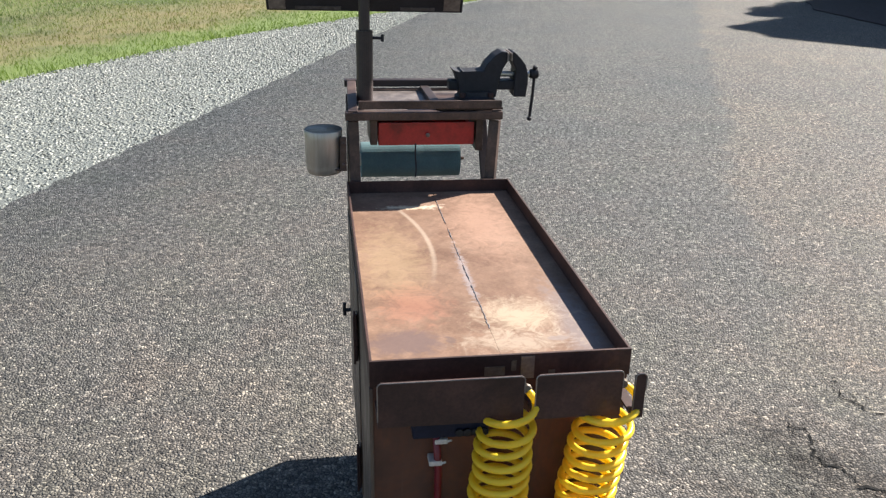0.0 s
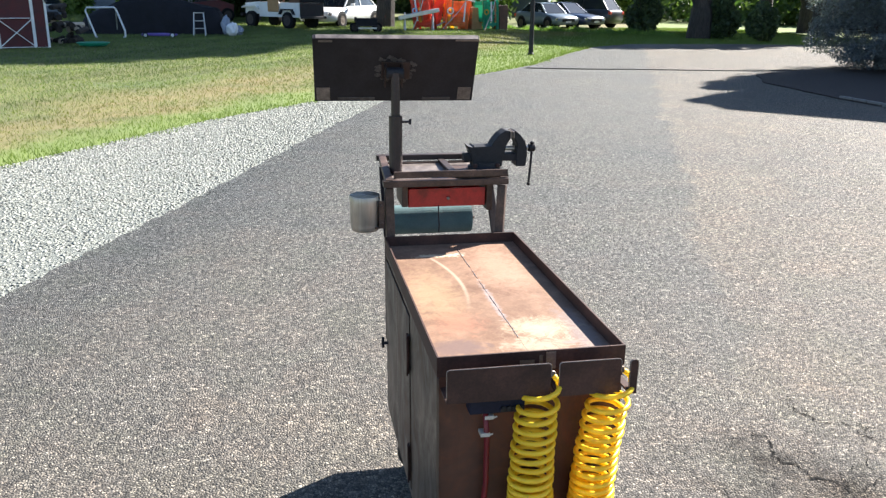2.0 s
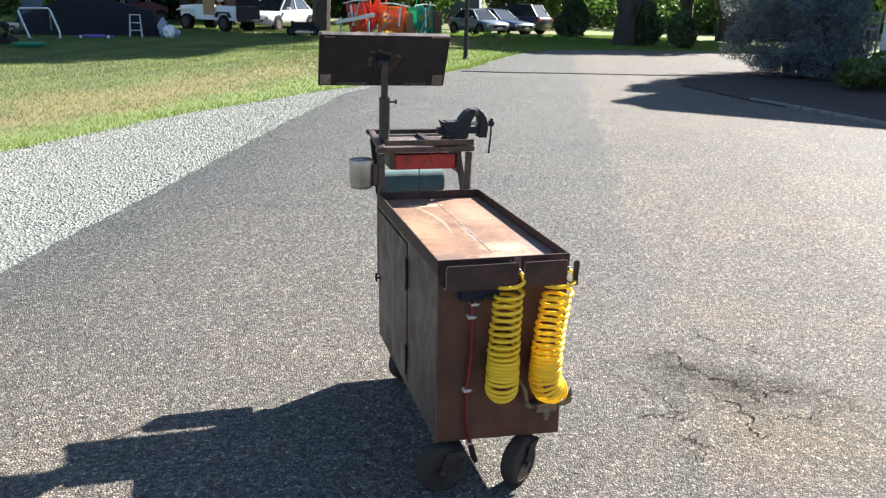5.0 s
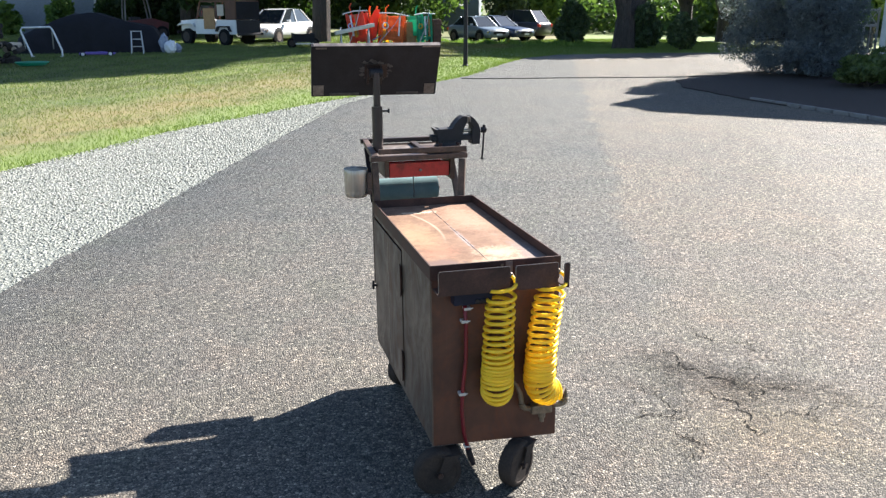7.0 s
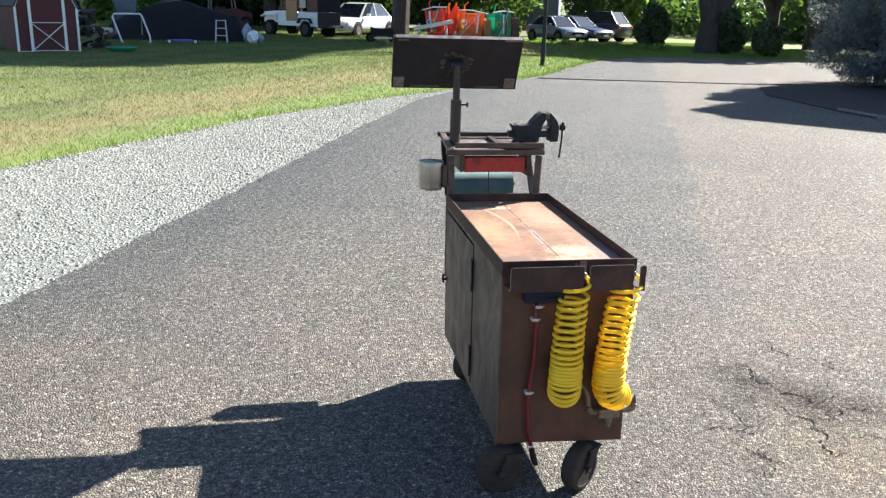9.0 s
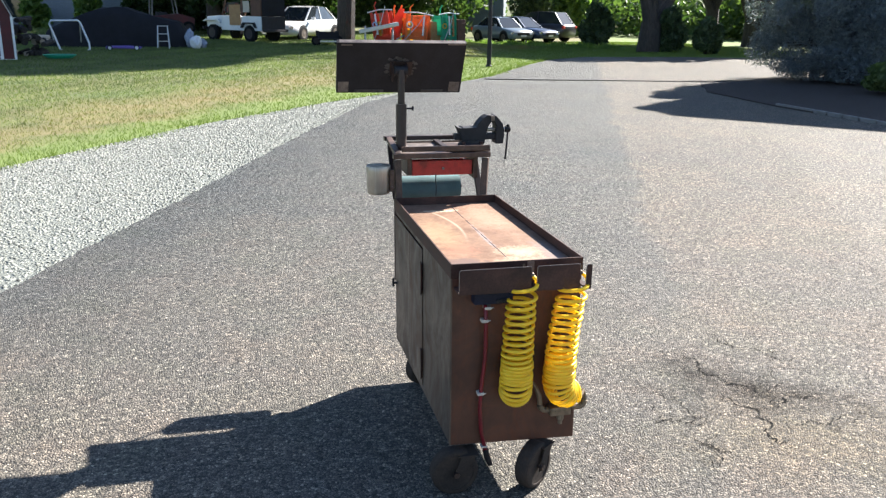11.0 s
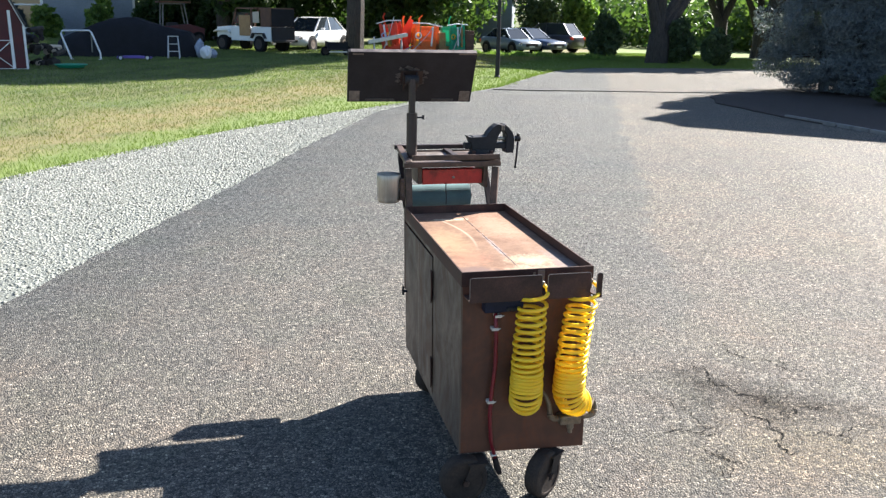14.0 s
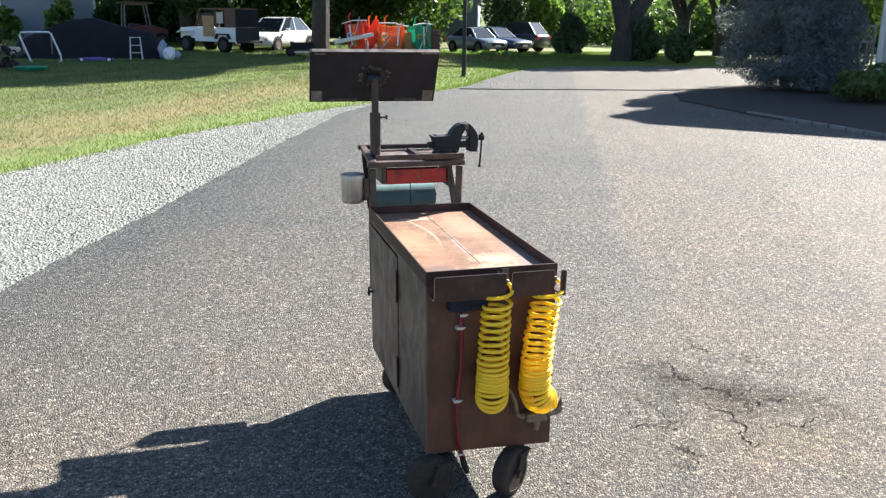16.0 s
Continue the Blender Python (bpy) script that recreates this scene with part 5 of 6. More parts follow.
for k, (x, y) in enumerate(((-13.4, 45.5), (-10.8, 46.3), (-8.1, 46.4))):
    shrub((x, y, -0.03), (0.8, 0.7, 2.4 + 0.5 * (k == 2)), 1500, 0.17, M_HEDGE, 50 + k, "leafy shrub against the house wall")


# added shrubs close a bright gap; their leaf colour holds the shade
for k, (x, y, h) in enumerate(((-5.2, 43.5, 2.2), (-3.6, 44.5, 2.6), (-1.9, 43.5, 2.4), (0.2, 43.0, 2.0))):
    shrub((x, y, 0.35), (1.2, 1.0, h), 4500, 0.14, M_SHADELEAF, 90 + k, "added shrub with shade-dark leaves behind vehicles")


def tree(place, trunk_r, fork_z, limbs, crown, n, leaf, seed, label, leaves=M_TREE):
    """A broad-leaved tree: limbs as end points, crown as (centre, spread, lump radius, lumps)."""
    ob = empty("tree", place)
    w = bmesh.new()
    limb((0, 0, -0.1), (0.05, 0, fork_z), trunk_r * 1.25, trunk_r, seed, w, 0.05)
    for k, e in enumerate(limbs):
        limb((0.05 * e[0] / 3, 0.05 * e[1] / 3, fork_z * 0.92), e, trunk_r * 0.68, trunk_r * 0.16, seed + k + 1, w, 0.2)
    part("trunk", w, M_BARK, ob)
    c, s, r, m = crown
    cs, rs = lumps(seed, m, c, s, r)
    foliage("crown", cs, rs, n, leaf, leaves, ob, seed)
    return tagged(ob, label, "tree")


# unseen crown set far right of the trunk to shade the far lawn
tree((17.9, 33.5, -0.03), 0.44, 1.3, [(-1.5, 0.3, 6.0), (0.2, 0.6, 8), (4.5, 3.5, 8), (7.5, 4.2, 8.5), (9.5, 6.5, 9)], ((9.1, 5.4, 9), (5.6, 6, 3.6), (1.8, 1.8, 1.3), 70), 24000, 0.3, 61, "large spreading tree with a forked trunk")
tree((27.6, 40.3, -0.03), 0.34, 1.5, [(-1.9, 0.4, 5.5), (1.2, -0.4, 7), (0.5, 1.2, 7)], ((0, 0, 7.5), (5.0, 4.0, 3.4), (1.6, 1.6, 1.3), 60), 16000, 0.28, 62, "broad shade tree at the drive's end")
# added tree, hidden behind the spruces, that shades the far verge
tree((29.0, 36.3, -0.03), 0.26, 2.2, [(-1.6, 0.4, 5.5), (1.2, -0.4, 6)], ((-0.5, 0, 6.8), (5.0, 4.2, 2.8), (1.4, 1.4, 1.1), 60), 16000, 0.24, 63, "unseen tree behind the spruces added for its shade")
tree((29.4, 31.0, -0.03), 0.12, 1.4, [(-0.9, 0.4, 3.2), (0.8, -0.4, 3.6), (0.1, 0.8, 3.6)], ((-0.6, 0, 2.8), (2.0, 2.0, 1.5), (0.8, 0.8, 0.6), 40), 9000, 0.14, 69, "small leafy tree far behind the trellis gate", M_HEDGE)
# unseen tree added so its high boughs shade a strip of lawn
tree((26.6, 37.2, -0.03), 0.5, 12.0, [(-6.5, -2, 21), (-3.5, 4, 22), (-0.5, 8, 22), (-4, 1, 24)], ((-3.6, 3.2, 22.0), (0.5, 0.5, 0.5), (1, 1, 1), 4), 400, 0.4, 70, "unseen very tall tree added to shade the lawn")
high_rng = random.Random(5)
high = [(20.2 + 6.6 * u + high_rng.uniform(-2.6, 2.6), 36.2 + 10.4 * u + high_rng.uniform(-1.6, 1.6), 22.3 + high_rng.uniform(-1.6, 1.6)) for u in (k / 60 for k in range(61))]
bough = foliage("shade_boughs", high, [(1.9, 1.9, 1.4)] * len(high), 15000, 0.42, M_TREE, None, 71)
tall = [o for o in scene.objects if o.name.startswith("tree") and o.get("label") == "unseen very tall tree added to shade the lawn"][0]
bough.parent, bough.matrix_parent_inverse = tall, tall.matrix_world.inverted()
tree((4.09, 35.05, 0.33), 0.34, 5.0, [(-2.5, 0.4, 9), (1.9, -0.4, 10), (0.2, 1, 11)], ((0, 0, 10), (6, 4.5, 4.0), (1.8, 1.8, 1.4), 60), 14000, 0.32, 64, "tall tree with a straight dark trunk", M_SHADELEAF)
tree((-1.6, 40.0, 0.4), 0.3, 2.2, [(-2.0, 0.4, 5), (1.5, -0.4, 6)], ((0, 0, 6), (4.0, 3.0, 3.6), (1.6, 1.6, 1.3), 50), 12000, 0.26, 65, "leaning tree with low leafy limbs", M_SHADELEAF)
tree((7.8, 46.5, 0.3), 0.3, 1.2, [(-2.0, 0.4, 4), (1.5, -0.4, 5)], ((0, 0, 4.5), (4.0, 3.0, 3.4), (1.5, 1.5, 1.2), 60), 15000, 0.24, 66, "leafy tree with low drooping boughs", M_SHADELEAF)
tree((2.6, 49.0, 0.4), 0.3, 1.2, [(-2.0, 0.4, 4), (1.5, -0.4, 5)], ((0, 0, 5.6), (6.0, 3.0, 5.0), (1.7, 1.7, 1.4), 60), 14000, 0.28, 67, "leafy tree with low boughs in deep shade", M_SHADELEAF)
# tree added for its shadow on the verge; its crown is out of view
tree((26.5, 42.6, -0.03), 0.36, 2.0, [(-2.2, 0.4, 6), (2.0, -0.4, 7), (0.5, 1.5, 8)], ((0, 0, 8.6), (6.5, 3.6, 2.6), (1.8, 1.8, 1.3), 60), 16000, 0.3, 73, "leafy tree added to shade the drive's verge")
# far wood
rng = random.Random(77)
cs, rs = [], []
for k in range(260):
    a = radians(rng.uniform(-32, 62))
    d = rng.uniform(62, 80)
    x, y = d * math.sin(a), d * math.cos(a)
    if 18.3 < x / y * 62 < 22.0:
        continue
    top = 3.0 if 19 < math.degrees(a) < 42 else 9
    cs.append((x, y, rng.uniform(0.3, top)))
    rs.append((3.2, 3.2, 2.2))
# left part of the wood takes the leaves with shade in their colour
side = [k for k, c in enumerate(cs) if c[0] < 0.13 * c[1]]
dark = foliage("wood", [cs[k] for k in side], [rs[k] for k in side], 26000, 0.42, M_SHADELEAF, None, 79)
tagged(dark, "dense wood with shade-dark leaves behind the shed", "woods", kind="stuff")
cs, rs = [c for k, c in enumerate(cs) if k not in side], [c for k, c in enumerate(rs) if k not in side]
w = foliage("wood", cs, rs, 70000, 0.28, M_TREE, None, 78)
tagged(w, "dark leafy wood behind the houses", "woods", kind="stuff")


def verge_weeds():
    """Rank grass and weeds along the foot of the far bushes and cars."""
    rng = np.random.default_rng(41)
    n = 9000
    t = rng.random(n)
    x = 11.5 + 6.4 * t + rng.normal(0, 0.3, n)
    y = 43.2 - 6.2 * t + rng.normal(0, 0.4, n)
    tall = rng.uniform(0.08, 0.34, n) * (0.4 + 0.6 * np.sin(x * 3.1) ** 2)
    p = np.stack([x, y, np.full(n, -0.04)], -1)
    a = rng.uniform(0, 6.28, n)
    w = np.stack([np.cos(a), np.sin(a), 0 * a], -1) * rng.uniform(0.015, 0.04, n)[:, None]
    tip = p + np.stack([rng.normal(0, 0.1, n), rng.normal(0, 0.1, n), tall], -1)
    ob = mesh_from_arrays("weeds", np.stack([p - w, p + w, tip], 1).reshape(-1, 3), np.arange(3 * n).reshape(-1, 3), M_HEDGE)
    tagged(ob, "rank weeds along the foot of the bushes", "weeds", kind="stuff")


verge_weeds()


# ---- buildings ----
def far_house():
    ob = empty("far_house", (19.6, 66.0, -0.03), -20)
    part("wall", prism([(-1.5, 0), (1.5, 0), (1.5, 3.6), (0, 5.2), (-1.5, 3.6)], 0, 7, 1), M_SIDING, ob, "pale grey gable wall")
    part("roof", prism([(-1.8, 3.4), (0, 5.3), (1.8, 3.4), (1.8, 3.6), (0, 5.5), (-1.8, 3.6)], -0.2, 7.2, 1), M_ROOF, ob)
    return tagged(ob, "distant grey gabled house beyond the parked cars", "house")


far_house()


def clapboards(x0, x1, y, z0, z1, step, hole):
    made, z = [], z0
    while z < z1 - 0.01:
        hx0, hx1, hz0, hz1 = hole
        spans = [(x0, hx0), (hx1, x1)] if z + step > hz0 and z < hz1 else [(x0, x1)]
        for a, c in spans:
            made.append(part("clapboard", prism([(y, z), (y - 0.022, z), (y - 0.006, z + step), (y, z + step)], a, c, 0), M_SIDING))
        z += step
    return made


def house():
    ob = empty("house", (-14, 50, -0.03))
    made = []
    hole = (-13.6, -11.3, 1.0, 3.4)
    wall = bmesh.new()
    box((-24, 48.0, -0.1), (hole[0], 48.15, 6.0), 0, wall)
    box((hole[1], 48.0, -0.1), (-6.5, 48.15, 6.0), 0, wall)
    box((hole[0], 48.0, -0.1), (hole[1], 48.15, hole[2]), 0, wall)
    box((hole[0], 48.0, hole[3]), (hole[1], 48.15, 6.0), 0, wall)
    prism([(-6.65, 48.15), (-6.5, 48.15), (-8.4, 57.85), (-8.55, 57.85)], -0.1, 6.0, 2, 0, wall)
    box((-24, 48.15, -0.1), (-23.85, 58.0, 6.0), 0, wall)
    box((-24, 57.85, -0.1), (-8.4, 58.0, 6.0), 0, wall)
    made.append(part("wall", wall, M_SIDING))
    made += clapboards(-24, -6.62, 48.0, 0.3, 6.0, 0.2, hole)
    made.append(part("corner_board", box((-6.62, 47.95, -0.1), (-6.5, 48.12, 6.0), 0.01), M_CREAM))
    win = box((-13.7, 47.94, 0.9), (-13.55, 48.05, 3.5), 0.01)
    box((-11.35, 47.94, 0.9), (-11.2, 48.05, 3.5), 0.01, win)
    box((-13.55, 47.94, 0.9), (-11.35, 48.05, 1.0), 0.01, win)
    box((-13.55, 47.94, 3.4), (-11.35, 48.05, 3.5), 0.01, win)
    box((-13.55, 47.96, 2.15), (-11.35, 48.04, 2.23), 0.01, win)
    frame_ob = part("window_frame", win, M_WHITE)
    made.append(frame_ob)
    made.append(part("pane", box((-13.55, 48.04, 1.0), (-11.35, 48.06, 3.4)), M_GLASS))
    roof = prism([(47.5, 5.9), (53.0, 9.4), (58.5, 5.9), (58.5, 6.1), (53.0, 9.62), (47.5, 6.1)], -24.6, -5.9, 0)
    made.append(part("roof", roof, M_ROOF))
    inv = ob.matrix_world.inverted()
    for p in made:
        p.parent, p.matrix_parent_inverse = ob, inv
    return tagged(ob, "grey-blue clapboard house with white trim", "house")


house()


def side_house():
    """Two-storey gabled house whose long front faces the drive; its roof shades the mulch bed."""
    along_x, back_x = Vector((0.698, -0.716, 0)), Vector((0.716, 0.698, 0))
    m = Matrix(((along_x.x, back_x.x, 0, 16.17), (along_x.y, back_x.y, 0, 15.94), (0, 0, 1, 0), (0, 0, 0, 1)))
    ob = empty("house", (16.17, 15.94, 0))
    made = []
    lo, depth, eave, ridge, long = 0.06, 9.2, 7.9, 10.5, 15.0
    gable = [(lo, -0.1), (depth - lo, -0.1), (depth - lo, eave + 0.1), (depth / 2, ridge - 0.25), (lo, eave + 0.1)]
    made.append(part("wall", prism(gable, lo, long, 0, 0, None, m), M_CREAM, None, "pale shaded clapboard wall"))
    z = 0.25
    while z < eave:
        made.append(part("clapboard", prism([(lo, z), (lo - 0.024, z), (lo - 0.008, z + 0.2), (lo, z + 0.2)], lo + 0.1, long, 0, 0, None, m), M_CREAM))
        z += 0.2
    made.append(part("corner_board", box((lo - 0.03, lo - 0.03, -0.1), (lo + 0.1, lo + 0.1, eave), 0.01, None, m), M_WHITE))
    slab = prism([(-0.05, eave - 0.1), (depth / 2, ridge), (depth + 0.05, eave - 0.1), (depth + 0.05, eave + 0.1), (depth / 2, ridge + 0.2), (-0.05, eave + 0.1)], 0.0, long + 0.4, 0, 0, None, m)
    made.append(part("roof", slab, M_ROOF))
    made.append(part("gutter", box((-0.12, -0.16, eave - 0.08), (long + 0.4, -0.05, eave + 0.02), 0.02, None, m), M_WHITE))
    inv = ob.matrix_world.inverted()
    for p in made:
        p.parent, p.matrix_parent_inverse = ob, inv
    return tagged(ob, "pale clapboard house standing behind the mulch bed", "house")


side_house()


def trellis_gate():
    ob = empty("trellis_gate", (16.62, 17.02, 0.0), -42)
    for x in (-0.33, 0.0, 0.33):
        part("post", box((x - 0.03, -0.03, 0), (x + 0.03, 0.03, 1.72 if x else 1.3), 0.006), M_WHITE, ob)
    for z in (0.42, 1.22, 1.62):
        part("rail", box((-0.36, -0.025, z), (0.36, 0.025, z + 0.07), 0.006), M_WHITE, ob)
    for x in (-0.17, 0.17):
        part("upright", box((x - 0.018, -0.015, 0.49), (x + 0.018, 0.015, 1.22), 0.004), M_WHITE, ob)
        part("brace", bar((x * 1.7, 0, 1.29), (x * 0.3, 0, 1.62), 0.03, 0.03, 0.004), M_WHITE, ob)
        part("brace", bar((x * 0.3, 0, 1.29), (x * 1.7, 0, 1.62), 0.03, 0.03, 0.004), M_WHITE, ob)
    part("kick_panel", box((-0.3, -0.012, 0.1), (0.3, 0.012, 0.42), 0.004), M_WHITE, ob)
    return tagged(ob, "white wooden trellis gate beside the house corner", "gate")


trellis_gate()


def shed():
    ob = empty("garden_shed", (-7.25, 22.64, 0.16), 29, 0.88)
    w2, sh, dep = 0.9, 1.35, 2.2
    gable = [(-w2, 0), (w2, 0), (w2 + 0.02, sh), (w2 * 0.62, sh + 0.75), (0, sh + 1.1), (-w2 * 0.62, sh + 0.75), (-w2 - 0.02, sh)]
    part("wall", prism(gable, 0, dep, 1, 0), M_BARN, ob, "barn-red painted boards")
    roof = bmesh.new()
    for (x0, z0), (x1, z1) in zip(gable[2:], gable[3:]):
        d = Vector((x1 - x0, 0, z1 - z0))
        nrm = Vector((d.z, 0, -d.x)).normalized() * (1 if d.z > 0 or True else -1)
        nrm = nrm if nrm.z > 0 else -nrm
        q = [(x0 + nrm.x * 0.01, z0 + nrm.z * 0.01), (x1 + nrm.x * 0.01, z1 + nrm.z * 0.01), (x1 + nrm.x * 0.06, z1 + nrm.z * 0.06), (x0 + nrm.x * 0.06, z0 + nrm.z * 0.06)]
        prism(q, -0.08, dep + 0.08, 1, 0, roof)
    part("roof", roof, M_ROOF, ob)
    for a, c in (((-w2, 0), (-w2, sh)), ((w2, 0), (w2, sh)), ((w2, sh), (w2 * 0.62, sh + 0.75)), ((-w2, sh), (-w2 * 0.62, sh + 0.75)), ((-w2, 0.03), (-0.5, 0.03)), ((0.5, 0.03), (w2, 0.03))):
        part("trim_board", bar((a[0], -0.012, a[1]), (c[0], -0.012, c[1]), 0.07, 0.02, 0.003), M_WHITE, ob)
    door = part("door", box((-0.5, -0.03, 0.02), (0.5, -0.004, 1.75), 0.004), M_BARN, ob)
    for a, c in (((-0.5, 0.02), (-0.5, 1.8)), ((0.5, 0.02), (0.5, 1.8)), ((-0.5, 0.05), (0.5, 0.05)), ((-0.5, 0.9), (0.5, 0.9)), ((-0.47, 0.08), (0.47, 0.87)), ((-0.47, 0.87), (0.47, 0.08))):
        part("door_trim", bar((a[0], -0.045, a[1]), (c[0], -0.045, c[1]), 0.085, 0.02, 0.003), M_WHITE, door)
    return tagged(ob, "small barn-red shed with white cross-braced door", "shed")


shed()


def lamp_post():
    ob = empty("lamp_post", (7.0, 22.8, -0.03))
    part("post", tube([(0, 0, -0.1), (0, 0, 1.3), (0, 0, 2.6)], [0.075, 0.06, 0.05], 12), M_BLACK, ob)
    part("collar", lathe([(0.1, 0.0), (0.1, 0.05), (0.075, 0.09)], 14), M_BLACK, ob)
    lamp = part("lantern", lathe([(0.06, 2.6), (0.11, 2.66), (0.14, 2.95), (0.15, 2.97), (0.02, 3.1)], 6), M_BLACK, ob)
    return tagged(ob, "black post of a yard lamp on the lawn edge", "lamp post")


lamp_post()


def goal():
    ob = empty("goal_frame", (-5.85, 27.35, 0.22), 0, 0.83)
    r = 0.035
    part("goal_bar", tube([(-0.42, 0, 0.03), (-0.78, 0.25, 1.02), (-0.72, 0.27, 1.13), (0.28, 0.27, 1.15), (0.36, 0.25, 1.06), (0.66, 0, 0.28), (0.66, 0, 0.05)], r, 8), M_WHITE, ob)
    for x0, x1 in ((-0.76, -0.8), (0.34, 0.22)):
        part("back_stay", tube([(x0, 0.26, 1.05), (x1, 0.9, 0.3)], 0.025, 6), M_ALU, ob)
    for x in (-0.42, 0.64):
        part("foot", box((x - 0.06, -0.1, 0.0), (x + 0.06, 0.1, 0.06), 0.01), M_WHITE, ob)
    return tagged(ob, "small white tubular goal on the shaded lawn", "goal")


goal()


def tarp_mound():
    """A long covered vehicle under a black sheet."""
    nx, ny = 44, 20
    b = bmesh.new()
    rows = []
    for j in range(ny + 1):
        v = j / ny
        row = []
        for i in range(nx + 1):
            u = i / nx
            prof = np.interp(u, [0, 0.05, 0.2, 0.38, 0.55, 0.72, 0.9, 1.0], [0.0, 0.75, 1.15, 1.62, 1.66, 1.3, 1.1, 0.0])
            z = prof * min(1, math.sin(math.pi * v) * 2.2) ** 0.6
            z += 0.06 * noise.noise((u * 9, v * 6, 2)) * (z > 0.1)
            row.append(b.verts.new((-7.15 + 5.1 * u, 28.9 + 2.2 * v + 0.08 * noise.noise((u * 14, v * 5, 7)), 0.82 * z + 0.24)))
        rows.append(row)
    for r, s in zip(rows, rows[1:]):
        for i in range(nx):
            b.faces.new((r[i], r[i + 1], s[i + 1], s[i]))
    return tagged(part("covered_vehicle", b, M_TARP, smooth=True), "vehicle under a slack black tarpaulin", "covered vehicle")


tarp_mound()


def step_ladder():
    ob = empty("step_ladder", (-3.07, 28.3, 0.24), 0, 0.82)
    for x in (-0.24, 0.24):
        part("stile", bar((x, 0, 0), (x * 0.8, 0.25, 0.95), 0.04, 0.03), M_ALU, ob)
        part("leg", bar((x, 0.5, 0), (x * 0.8, 0.27, 0.93), 0.03, 0.03), M_ALU, ob)
    for z in (0.3, 0.6, 0.92):
        part("step", box((-0.22, 0.25 * z - 0.02, z), (0.22, 0.25 * z + 0.12, z + 0.03), 0.004), M_ALU, ob)
    return tagged(ob, "low grey aluminium step ladder on the lawn", "ladder")


step_ladder()


# ---- vehicles ----
def wheel(parent, x, y, r, w, rim=M_CHROME):
    m = pose(x, y, r, 90, 0, 0)
    t = part("wheel", lathe([(r * 0.62, -w / 2), (r * 0.9, -w / 2), (r, -w / 2 + 0.03), (r, w / 2 - 0.03), (r * 0.9, w / 2), (r * 0.62, w / 2)], 24, m), M_CARTYRE, parent, smooth=False)
    s = 1 if y > 0 else -1
    out = -s * (w / 2 + 0.002)
    rm = lathe([(0.02, out - s * 0.012), (r * 0.2, out - s * 0.01), (r * 0.3, out - s * 0.003), (r * 0.52, out - s * 0.006), (r * 0.6, out - s * 0.012), (r * 0.62, out)], 20, m)
    part("rim", rm, rim, t)
    return t


def loft_body(sections, half_width, bm=None):
    """Car skin: sections of (x, [(side fraction, z), ...]) joined along x, mirrored in y."""
    out = bm or bmesh.new()
    rings = []
    for x, rows in sections:
        ring = [out.verts.new((x, half_width * s, z)) for s, z in rows] + [out.verts.new((x, -half_width * s, z)) for s, z in reversed(rows)]
        rings.append(ring)
    for r, s in zip(rings, rings[1:]):
        n = len(r)
        for k in range(n):
            out.faces.new((r[k], r[(k + 1) % n], s[(k + 1) % n], s[k]))
    out.faces.new(rings[0])
    out.faces.new(rings[-1][::-1])
    bmesh.ops.recalc_face_normals(out, faces=out.faces)
    return out


